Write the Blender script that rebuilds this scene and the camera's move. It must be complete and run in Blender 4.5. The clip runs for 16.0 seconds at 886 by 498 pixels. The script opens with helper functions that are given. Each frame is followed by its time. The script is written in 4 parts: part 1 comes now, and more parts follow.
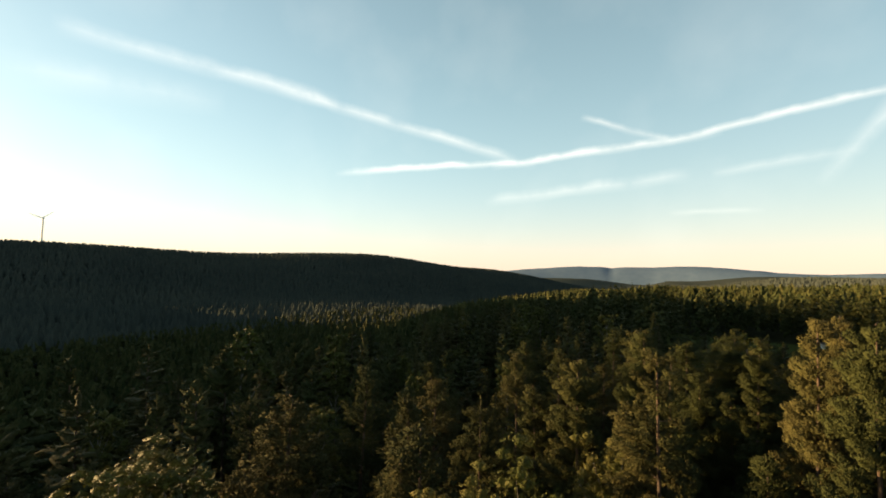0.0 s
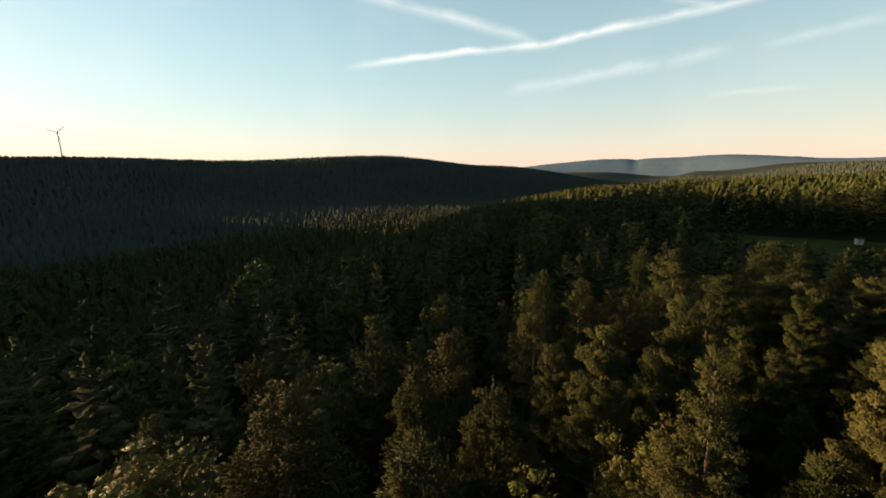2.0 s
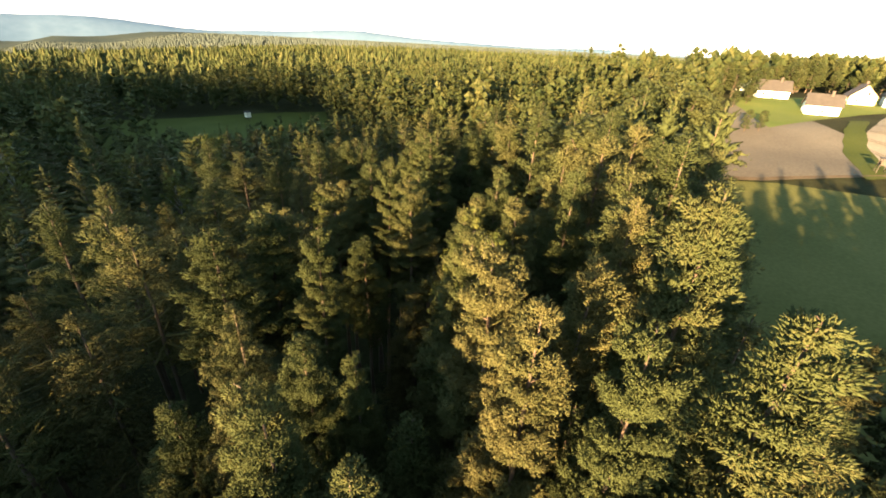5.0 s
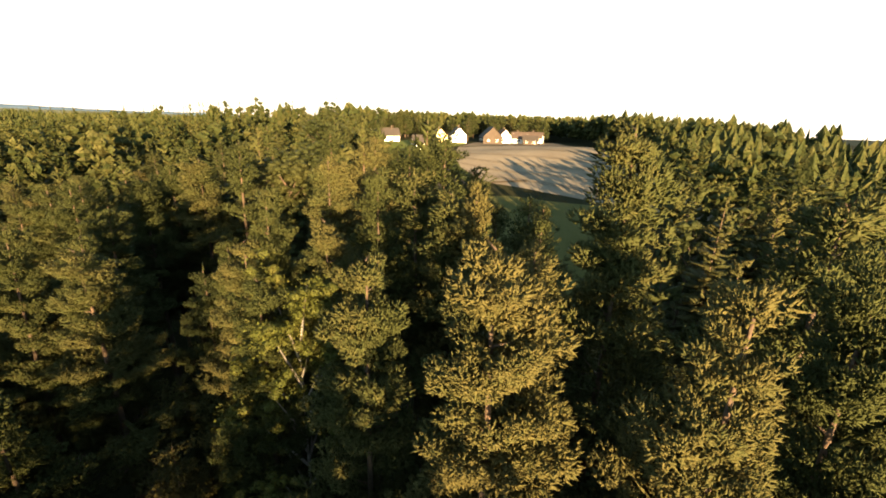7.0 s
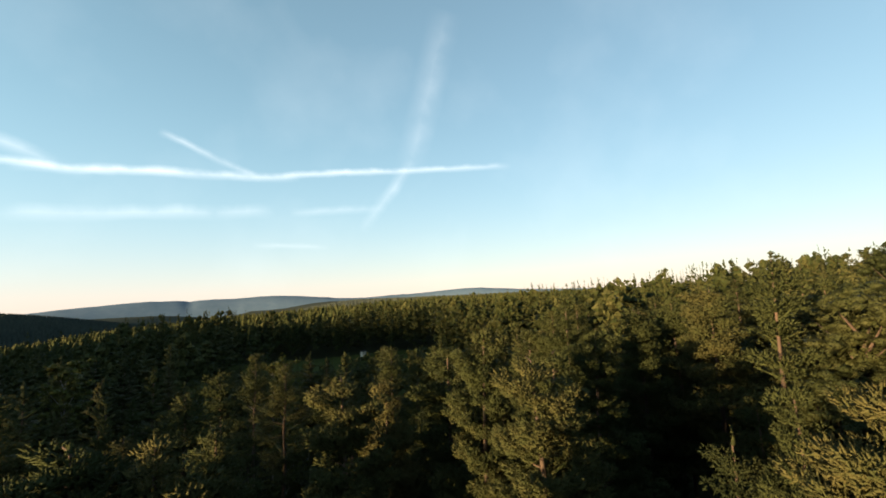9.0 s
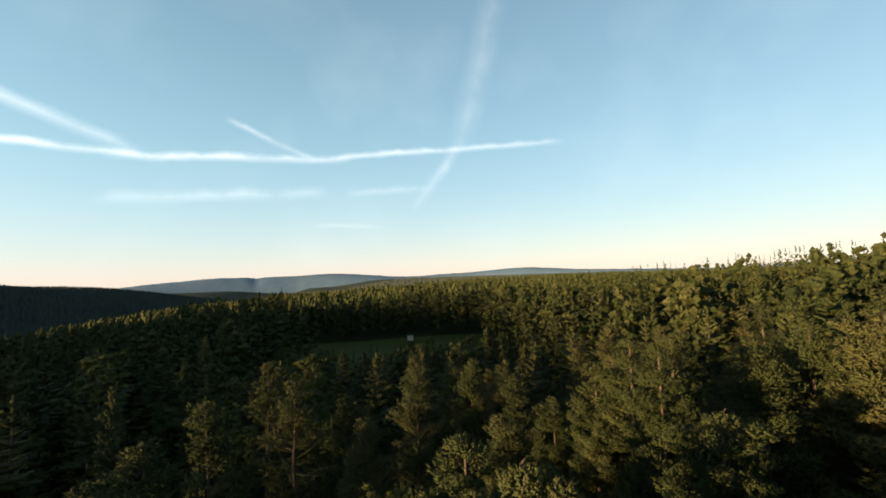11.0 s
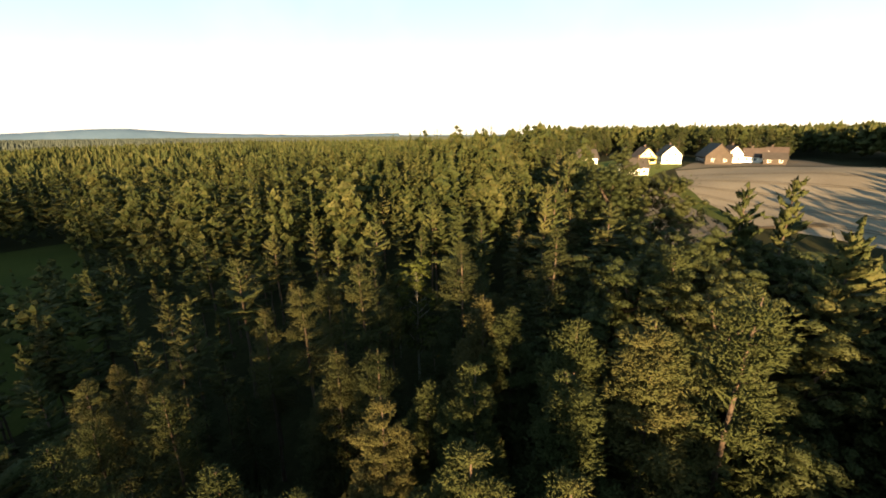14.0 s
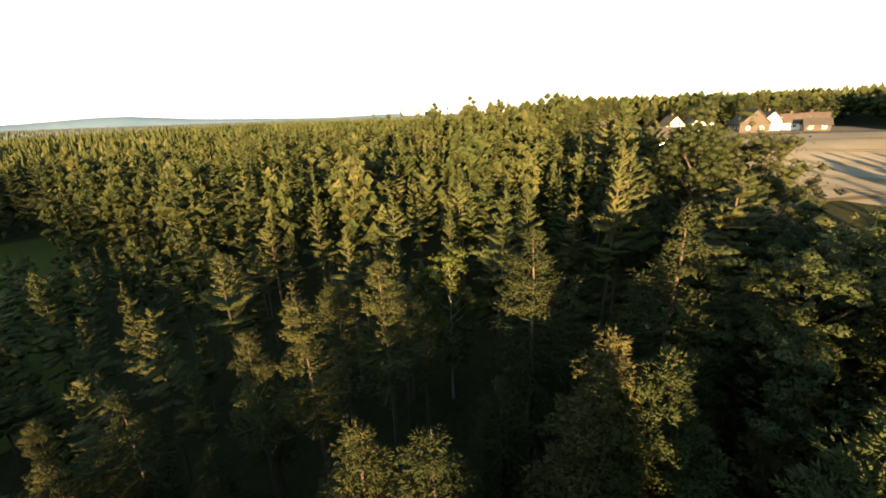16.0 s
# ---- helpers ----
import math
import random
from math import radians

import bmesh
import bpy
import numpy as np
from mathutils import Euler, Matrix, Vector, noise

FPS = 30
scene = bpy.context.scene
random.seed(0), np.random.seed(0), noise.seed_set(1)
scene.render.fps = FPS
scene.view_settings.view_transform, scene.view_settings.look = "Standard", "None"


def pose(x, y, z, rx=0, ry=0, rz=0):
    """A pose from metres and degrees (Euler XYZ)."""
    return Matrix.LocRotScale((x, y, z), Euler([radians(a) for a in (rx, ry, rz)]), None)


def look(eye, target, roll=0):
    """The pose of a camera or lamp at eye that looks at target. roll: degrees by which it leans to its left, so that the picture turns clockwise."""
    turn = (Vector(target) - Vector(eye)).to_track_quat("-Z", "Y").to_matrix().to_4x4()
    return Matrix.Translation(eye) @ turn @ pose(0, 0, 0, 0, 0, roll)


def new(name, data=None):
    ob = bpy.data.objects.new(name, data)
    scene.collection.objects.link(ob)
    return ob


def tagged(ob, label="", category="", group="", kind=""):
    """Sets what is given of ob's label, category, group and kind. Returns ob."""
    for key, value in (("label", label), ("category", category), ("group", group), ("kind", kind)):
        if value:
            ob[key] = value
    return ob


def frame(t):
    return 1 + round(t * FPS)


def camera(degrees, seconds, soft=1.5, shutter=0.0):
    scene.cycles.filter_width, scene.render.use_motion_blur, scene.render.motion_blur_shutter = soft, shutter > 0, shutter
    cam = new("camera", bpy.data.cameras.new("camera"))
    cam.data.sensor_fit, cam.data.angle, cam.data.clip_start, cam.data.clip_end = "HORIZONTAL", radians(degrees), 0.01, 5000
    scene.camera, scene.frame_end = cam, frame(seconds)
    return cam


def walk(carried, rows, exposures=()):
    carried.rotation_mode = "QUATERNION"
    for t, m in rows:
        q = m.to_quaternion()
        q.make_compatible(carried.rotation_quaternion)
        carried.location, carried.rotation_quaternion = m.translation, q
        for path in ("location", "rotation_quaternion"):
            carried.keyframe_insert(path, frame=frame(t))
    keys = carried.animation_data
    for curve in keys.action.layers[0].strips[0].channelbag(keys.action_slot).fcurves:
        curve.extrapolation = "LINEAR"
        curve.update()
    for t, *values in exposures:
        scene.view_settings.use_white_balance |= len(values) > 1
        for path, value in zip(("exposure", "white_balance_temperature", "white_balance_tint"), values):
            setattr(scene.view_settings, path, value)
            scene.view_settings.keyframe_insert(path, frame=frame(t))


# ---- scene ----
cam = camera(95.5, 16.0, 1.8)
PATH = [
    (0, (14.6, -36.2, 29.4), (13.576, -34.485, 29.492), 1.1),
    (0.5, (14.2, -35.6, 30.1), (13.064, -33.955, 30.053), -1),
    (1, (13.9, -34.8, 30.8), (12.721, -33.192, 30.638), -1.2),
    (1.5, (13.6, -33.8, 31.5), (12.419, -32.214, 31.203), -0.7),
    (2, (13.2, -32.6, 32.1), (12.119, -30.966, 31.697), -1.2),
    (2.5, (12.8, -30.9, 32.7), (11.862, -29.206, 32.2), -1.1),
    (3, (12.5, -28.75, 33.15), (11.846, -26.966, 32.526), -0.3),
    (3.5, (12.114, -26.288, 33.669), (11.789, -24.457, 32.934), -0.1),
    (4, (11.994, -23.926, 33.467), (12.141, -22.098, 32.668), 0.6),
    (4.5, (11.683, -21.441, 33.481), (12.372, -19.78, 32.605), 2),
    (5, (11.714, -19.142, 33.334), (12.867, -17.788, 32.42), 3),
    (5.2, (11.789, -18.293, 33.214), (13.074, -17.066, 32.297), 3.1),
    (7.3, (15.144, -9.559, 28.547), (17.065, -9.517, 27.993), 2),
    (7.5, (15.752, -8.88, 28.029), (17.69, -8.787, 27.546), 1.4),
    (8, (17.759, -7.49, 26.924), (19.642, -6.846, 26.725), -1),
    (8.5, (19.905, -6.186, 26.035), (21.353, -4.81, 26.112), -2.1),
    (9, (21.892, -4.456, 25.866), (22.698, -2.639, 26.092), -2.3),
    (9.2, (22.476, -3.984, 26.037), (23.17, -2.122, 26.256), -2.4),
    (11.3, (25.955, 2.52, 28.159), (26.525, 4.434, 28.275), -1.7),
    (11.5, (26.201, 3.242, 28.467), (26.812, 5.144, 28.568), -1.7),
    (12, (26.656, 5.314, 29.651), (27.466, 7.142, 29.678), -1.6),
    (12.5, (27.922, 7.145, 30.761), (29.016, 8.818, 30.689), -1.9),
    (13, (28.286, 9.73, 32.181), (29.699, 11.125, 31.945), -1.5),
    (13.5, (29.372, 12.077, 32.927), (31.009, 13.148, 32.508), -1),
    (14, (30.475, 14.343, 33.189), (32.228, 15.131, 32.637), -0.4),
    (14.5, (32.0, 16.317, 33.011), (33.777, 17.013, 32.413), -0.6),
    (15, (34.097, 18.199, 32.559), (35.878, 18.861, 31.934), -0.9),
    (15.5, (36.523, 19.906, 31.779), (38.291, 20.587, 31.139), -1.4),
    (16, (38.693, 21.413, 30.873), (40.408, 22.219, 30.233), -2),
]
walk(cam, [(t, look(eye, target, roll)) for t, eye, target, roll in PATH],
     [(0, 2.25, 7700, 14), (1.0, 2.1, 7700, 15), (2.0, 2.05, 7500, 15), (3.0, 2.4, 7100, 14), (3.5, 2.7, 7000, 12), (4.0, 3.15, 7000, 11), (5, 4.0, 6900, 11), (7.5, 3.0, 7300, 12), (8.3, 2.65, 7150, 11), (9, 2.23, 6600, 11), (12.5, 2.14, 6600, 10), (14, 2.8, 7000, 11), (16, 3.3, 7200, 11)])

# ---------------------------------------------------------------- world, sun
SUN_AZ, SUN_EL = radians(-108), radians(7.5)
world = bpy.data.worlds.new("sky")
scene.world = world
world.use_nodes = True


def sky_nodes():
    nt = world.node_tree
    nt.nodes.clear()
    N, L = nt.nodes.new, nt.links.new
    out, bg = N("ShaderNodeOutputWorld"), N("ShaderNodeBackground")
    sky = N("ShaderNodeTexSky")
    sky.sky_type, sky.sun_disc = "NISHITA", False
    sky.sun_elevation, sky.sun_rotation = SUN_EL, SUN_AZ
    sky.air_density, sky.dust_density, sky.ozone_density, sky.altitude = 1.0, 0.5, 1.0, 400
    co = N("ShaderNodeTexCoord")

    def math_node(op, a, b=None, c=None):
        n = N("ShaderNodeMath")
        n.operation = op
        for i, v in enumerate((a, b, c)):
            if v is None:
                continue
            if isinstance(v, (int, float)):
                n.inputs[i].default_value = v
            else:
                L(v, n.inputs[i])
        return n.outputs[0]

    def dot(v):
        n = N("ShaderNodeVectorMath")
        n.operation = "DOT_PRODUCT"
        L(co.outputs["Generated"], n.inputs[0])
        n.inputs[1].default_value = v
        return n.outputs["Value"]

    def way(az, el):
        a, e = radians(az), radians(el)
        return Vector((math.sin(a) * math.cos(e), math.cos(a) * math.cos(e), math.sin(e)))

    noise_a, noise_b = N("ShaderNodeTexNoise"), N("ShaderNodeTexNoise")
    noise_a.inputs["Scale"].default_value, noise_a.inputs["Detail"].default_value = 14, 8
    noise_b.inputs["Scale"].default_value, noise_b.inputs["Detail"].default_value = 5, 5
    L(co.outputs["Generated"], noise_a.inputs["Vector"])
    L(co.outputs["Generated"], noise_b.inputs["Vector"])
    wob = math_node("MULTIPLY", math_node("SUBTRACT", noise_a.outputs["Fac"], 0.5), 0.016)
    grain = math_node("MULTIPLY_ADD", noise_a.outputs["Fac"], 1.6, -0.25)
    total = None
    # vapour trails and streaks: from, to (azimuth, elevation), half width in degrees, strength
    streaks = [
        (-46, 12.6, -16, 14.9, 0.62, 0.9), (-24, 14.2, 4, 16.3, 0.75, 0.9), (-4, 15.7, 34, 17.5, 0.6, 0.8),
        (-76, 23.0, -46, 21.6, 1.3, 0.5), (-54, 22.2, -18, 14.2, 1.0, 0.5), (-12, 20.0, -0.5, 15.9, 0.6, 0.5),
        (-25, 9.4, 1, 11.8, 1.1, 0.42), (26, 37, 19.4, 17.5, 2.4, 0.24), (20, 19, 12.6, 9.2, 1.1, 0.35),
        (-1.5, 7.3, 8, 7.2, 0.5, 0.25), (-80, 18, -60, 19.5, 2.2, 0.22), (3, 11.6, 16, 12.6, 0.8, 0.28),
    ]
    for a0, e0, a1, e1, half, strength in streaks:
        p, q = way(a0, e0), way(a1, e1)
        n = p.cross(q).normalized()
        along = n.cross((p + q).normalized()).normalized()
        reach = math.asin(max(-1, min(1, q.dot(along))))
        across = math_node("ABSOLUTE", math_node("ADD", dot(n), wob))
        u = dot(along)
        taper = math_node("SUBTRACT", 1, math_node("POWER", math_node("MINIMUM", math_node("DIVIDE", math_node("ABSOLUTE", u), math.sin(reach) * 1.02), 1), 4))
        front = math_node("GREATER_THAN", dot((p + q).normalized()), 0)
        edge = math_node("SUBTRACT", 1, math_node("DIVIDE", across, radians(half)))
        edge = math_node("MAXIMUM", edge, 0)
        edge = math_node("POWER", edge, 1.3)
        v = math_node("MULTIPLY", math_node("MULTIPLY", edge, taper), math_node("MULTIPLY", math_node("MAXIMUM", grain, 0.05), strength))
        v = math_node("MULTIPLY", v, front)
        total = v if total is None else math_node("ADD", total, v)
    # thin veil of high cloud
    veil = math_node("MULTIPLY", math_node("MAXIMUM", math_node("MULTIPLY_ADD", noise_b.outputs["Fac"], 2.0, -1.0), 0), 0.09)
    total = math_node("MINIMUM", math_node("ADD", math_node("MULTIPLY", total, 0.75), veil), 0.8)
    mix = N("ShaderNodeMixRGB")
    L(total, mix.inputs[0])
    mix.inputs[2].default_value = CLOUD
    haze = N("ShaderNodeMixRGB")
    height = N("ShaderNodeSeparateXYZ")
    L(co.outputs["Generated"], height.inputs[0])
    thin = math_node("POWER", 2.718, math_node("MULTIPLY", math_node("MAXIMUM", height.outputs[2], 0), -1.9))
    L(math_node("MULTIPLY", thin, 0.80), haze.inputs[0])
    L(sky.outputs[0], haze.inputs[1])
    low = N("ShaderNodeMixRGB")
    L(math_node("POWER", 2.718, math_node("MULTIPLY", math_node("MAXIMUM", height.outputs[2], 0), -8.5)), low.inputs[0])
    # the high haze glows towards the sun and dims away from it
    glow = N("ShaderNodeMixRGB")
    glow.blend_type, glow.inputs[0].default_value, glow.inputs[1].default_value = "MULTIPLY", 1.0, HAZE
    L(math_node("MAXIMUM", math_node("MULTIPLY_ADD", dot(way(math.degrees(SUN_AZ), 0)), 0.22, 1.05), 0.6), glow.inputs[2])
    L(glow.outputs[0], low.inputs[1])
    low.inputs[2].default_value = HAZE_LOW
    L(low.outputs[0], haze.inputs[2])
    L(haze.outputs[0], mix.inputs[1])
    L(mix.outputs[0], bg.inputs["Color"])
    bg.inputs["Strength"].default_value = SKY
    L(bg.outputs[0], out.inputs["Surface"])


CLOUD, HAZE, HAZE_LOW, SKY = (7.0, 7.2, 7.2, 1), (2.05, 3.95, 4.8, 1), (4.6, 4.05, 3.7, 1), 0.051
sky_nodes()
sun = new("sun", bpy.data.lights.new("sun", "SUN"))
sun.data.energy, sun.data.angle, sun.data.color = 5.0, radians(0.6), (1.0, 0.70, 0.37)
sun.matrix_world = look((-900, -300, 200), (-900 - math.sin(SUN_AZ) * math.cos(SUN_EL), -300 - math.cos(SUN_AZ) * math.cos(SUN_EL), 200 - math.sin(SUN_EL)))


# ---------------------------------------------------------------- materials
def material(name, colours, rough=0.8, scale=3.0, fine=40.0, bump=0.0, vary=0.0, island=False, through_light=0.0, metal=0.0, spec=0.3, deep=0.05, gaps=0.0, gap_scale=14.0):
    m = bpy.data.materials.new(name)
    m.use_nodes = True
    nt = m.node_tree
    N, L = nt.nodes.new, nt.links.new
    b = nt.nodes["Principled BSDF"]
    b.inputs["Roughness"].default_value, b.inputs["Metallic"].default_value = rough, metal
    b.inputs["Specular IOR Level"].default_value = spec
    co = N("ShaderNodeTexCoord")
    big, small = N("ShaderNodeTexNoise"), N("ShaderNodeTexNoise")
    for n, s, d in ((big, scale, 4), (small, fine, 3)):
        n.inputs["Scale"].default_value, n.inputs["Detail"].default_value = s, d
        L(co.outputs["Object"], n.inputs["Vector"])
    mixer = N("ShaderNodeMath")
    mixer.operation = "MULTIPLY_ADD"
    L(small.outputs["Fac"], mixer.inputs[0])
    mixer.inputs[1].default_value = 0.45
    scaled = N("ShaderNodeMath")
    scaled.operation = "MULTIPLY"
    L(big.outputs["Fac"], scaled.inputs[0])
    scaled.inputs[1].default_value = 0.6
    L(scaled.outputs[0], mixer.inputs[2])
    fac = mixer.outputs[0]
    if vary:
        if island:
            r = N("ShaderNodeNewGeometry").outputs["Random Per Island"]
        else:
            r = N("ShaderNodeObjectInfo").outputs["Random"]
        add = N("ShaderNodeMath")
        add.operation = "MULTIPLY_ADD"
        L(r, add.inputs[0])
        add.inputs[1].default_value = vary
        sub = N("ShaderNodeMath")
        sub.operation = "SUBTRACT"
        L(fac, sub.inputs[0])
        sub.inputs[1].default_value = vary / 2
        L(sub.outputs[0], add.inputs[2])
        fac = add.outputs[0]
    ramp = N("ShaderNodeValToRGB")
    els = ramp.color_ramp.elements
    for i, c in enumerate(colours):
        pos = 0.28 + 0.44 * i / max(1, len(colours) - 1)
        e = els[i] if i < 2 else els.new(pos)
        e.position, e.color = pos, (*c, 1)
    L(fac, ramp.inputs[0])
    L(ramp.outputs[0], b.inputs["Base Color"])
    if bump:
        bp = N("ShaderNodeBump")
        bp.inputs["Strength"].default_value, bp.inputs["Distance"].default_value = bump, deep
        L(small.outputs["Fac"], bp.inputs["Height"])
        L(bp.outputs[0], b.inputs["Normal"])
    if through_light:
        tr, mx = N("ShaderNodeBsdfTranslucent"), N("ShaderNodeMixShader")
        L(ramp.outputs[0], tr.inputs["Color"])
        mx.inputs[0].default_value = through_light
        L(b.outputs[0], mx.inputs[1])
        L(tr.outputs[0], mx.inputs[2])
        L(mx.outputs[0], nt.nodes["Material Output"].inputs["Surface"])
    if gaps:
        # openings between the needles or leaves
        cut, step = N("ShaderNodeTexNoise"), N("ShaderNodeMath")
        cut.inputs["Scale"].default_value, cut.inputs["Detail"].default_value = gap_scale, 2
        L(co.outputs["Object"], cut.inputs["Vector"])
        step.operation = "LESS_THAN"
        L(cut.outputs["Fac"], step.inputs[0])
        step.inputs[1].default_value = gaps
        clear, mx = N("ShaderNodeBsdfTransparent"), N("ShaderNodeMixShader")
        end = nt.nodes["Material Output"].inputs["Surface"]
        L(step.outputs[0], mx.inputs[0])
        L(end.links[0].from_socket, mx.inputs[1])
        L(clear.outputs[0], mx.inputs[2])
        L(mx.outputs[0], end)
    return m


PINE = material("pine_needles", [(0.0184, 0.0227, 0.0077), (0.0322, 0.0383, 0.0133), (0.0589, 0.053, 0.0197)], 0.75, 0.35, 7, bump=0.9, deep=0.14, vary=0.30, through_light=0.05, spec=0.05, gaps=0.30, gap_scale=19)
PINE_DENSE = material("pine_needles_dense", [(0.0184, 0.0227, 0.0077), (0.0322, 0.0383, 0.0133), (0.0589, 0.053, 0.0197)], 0.75, 0.35, 7, bump=0.9, deep=0.14, vary=0.30, through_light=0.05, spec=0.05, gaps=0.40, gap_scale=6)
SPRUCE = material("spruce_needles", [(0.0138, 0.0189, 0.0074), (0.0267, 0.0298, 0.011), (0.0479, 0.0416, 0.0154)], 0.75, 0.35, 7, bump=0.9, deep=0.12, vary=0.30, through_light=0.04, spec=0.05, gaps=0.30, gap_scale=20)
SPRUCE_DENSE = material("spruce_needles_dense", [(0.0138, 0.0189, 0.0074), (0.0267, 0.0298, 0.011), (0.0479, 0.0416, 0.0154)], 0.75, 0.35, 7, bump=0.9, deep=0.12, vary=0.30, through_light=0.04, spec=0.05, gaps=0.40, gap_scale=7)
BIRCH = material("birch_leaves", [(0.0235, 0.0311, 0.0067), (0.0428, 0.0496, 0.0109), (0.0664, 0.0605, 0.0160)], 0.6, 0.5, 7, bump=0.8, deep=0.12, vary=0.25, through_light=0.1, spec=0.08, gaps=0.50, gap_scale=22)
BIRCH_DENSE = material("birch_leaves_dense", [(0.0235, 0.0311, 0.0067), (0.0428, 0.0496, 0.0109), (0.0664, 0.0605, 0.0160)], 0.6, 0.5, 7, bump=0.8, deep=0.12, vary=0.25, through_light=0.1, spec=0.08, gaps=0.44, gap_scale=5)
BROAD = material("broad_leaves", [(0.0130, 0.0180, 0.0055), (0.0225, 0.0280, 0.0092), (0.0370, 0.0390, 0.0130)], 0.6, 0.5, 7, bump=0.8, deep=0.12, vary=0.25, through_light=0.06, spec=0.08, gaps=0.49, gap_scale=15)
BROAD_DENSE = material("broad_leaves_dense", [(0.0130, 0.0180, 0.0055), (0.0225, 0.0280, 0.0092), (0.0370, 0.0390, 0.0130)], 0.6, 0.5, 7, bump=0.8, deep=0.12, vary=0.25, through_light=0.06, spec=0.08, gaps=0.44, gap_scale=4.5)
FOREST = material("forest_foliage", [(0.010, 0.016, 0.006), (0.025, 0.031, 0.010), (0.052, 0.050, 0.018)], 0.75, 0.11, 1.2, bump=0.8, deep=0.5, vary=0.22, island=True, through_light=0.04, spec=0.05, gaps=0.40, gap_scale=3.2)
# foliage green lightened and blued to carry the haze of distance
HAZED_WOODS = material("hazed_foliage", [(0.024, 0.031, 0.030), (0.034, 0.042, 0.037), (0.046, 0.053, 0.044)], 0.85, 0.004, 0.05, vary=0.12, island=True, spec=0)
BARK = material("pine_bark", [(0.024, 0.018, 0.013), (0.048, 0.033, 0.023), (0.078, 0.051, 0.033)], 0.9, 1.2, 14, bump=0.6)
WHITE_BARK = material("birch_bark", [(0.036, 0.030, 0.027), (0.11, 0.10, 0.088), (0.17, 0.16, 0.145)], 0.8, 2.5, 10, bump=0.3)
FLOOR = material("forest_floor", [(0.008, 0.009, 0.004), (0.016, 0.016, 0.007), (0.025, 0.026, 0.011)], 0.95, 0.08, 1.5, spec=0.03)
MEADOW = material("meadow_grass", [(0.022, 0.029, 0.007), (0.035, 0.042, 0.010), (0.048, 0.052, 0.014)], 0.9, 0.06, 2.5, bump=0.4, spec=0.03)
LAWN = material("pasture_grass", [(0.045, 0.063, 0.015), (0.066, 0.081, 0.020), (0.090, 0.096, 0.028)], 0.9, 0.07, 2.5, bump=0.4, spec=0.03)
GREENFIELD = material("sparse_green_field", [(0.042, 0.044, 0.014), (0.060, 0.060, 0.020), (0.082, 0.075, 0.028)], 0.9, 0.05, 1.8, bump=0.4, spec=0.03)
STUBBLE = material("stubble_field", [(0.105, 0.088, 0.066), (0.14, 0.118, 0.09), (0.175, 0.15, 0.115)], 0.95, 0.05, 1.8, bump=0.4, spec=0.03)
PLOUGH = material("tilled_field", [(0.055, 0.047, 0.038), (0.078, 0.067, 0.053), (0.104, 0.090, 0.070)], 0.95, 0.05, 1.8, bump=0.4, spec=0.03)
TRACK = material("dirt_track", [(0.036, 0.027, 0.018), (0.066, 0.048, 0.030), (0.096, 0.072, 0.045)], 0.95, 0.3, 3, bump=0.3, spec=0.03)
# the blue here is aerial haze painted into the hills' base colour
HAZED_HILL = material("far_hills", [(0.056, 0.094, 0.140), (0.068, 0.108, 0.156), (0.082, 0.122, 0.170)], 1.0, 0.0016, 0.02, spec=0)
WHITE_WALL = material("white_render", [(0.66, 0.64, 0.58), (0.74, 0.72, 0.66), (0.80, 0.78, 0.72)], 0.85, 0.6, 12, bump=0.15)
YELLOW_WALL = material("yellow_render", [(0.62, 0.48, 0.20), (0.70, 0.55, 0.25), (0.75, 0.60, 0.30)], 0.85, 0.6, 12, bump=0.15)
WOOD_WALL = material("dark_boards", [(0.024, 0.018, 0.014), (0.037, 0.028, 0.022), (0.054, 0.041, 0.031)], 0.85, 0.8, 16, bump=0.4)
ROOF_RED = material("weathered_red_tiles", [(0.030, 0.022, 0.018), (0.044, 0.032, 0.027), (0.060, 0.043, 0.036)], 0.85, 0.7, 9, bump=0.5)
ROOF_GREY = material("grey_brown_tiles", [(0.020, 0.017, 0.015), (0.030, 0.025, 0.022), (0.042, 0.035, 0.031)], 0.85, 0.7, 9, bump=0.5)
GLASS = material("window_glass", [(0.02, 0.025, 0.03), (0.03, 0.035, 0.04)], 0.08, 1, 4, spec=0.5)
FRAME = material("white_frames", [(0.68, 0.68, 0.66), (0.78, 0.78, 0.76)], 0.5, 2, 20)
STEEL = material("pale_painted_steel", [(0.55, 0.55, 0.54), (0.66, 0.66, 0.65)], 0.45, 0.2, 2)
PALE_BOARD = material("pale_boards", [(0.390, 0.345, 0.270), (0.480, 0.435, 0.352), (0.540, 0.495, 0.413)], 0.8, 2, 20, bump=0.3)


# ---------------------------------------------------------------- helpers
def mesh_from(name, verts, faces, mat):
    me = bpy.data.meshes.new(name)
    me.from_pydata([tuple(v) for v in verts], [], faces)
    me.materials.append(mat)
    return me


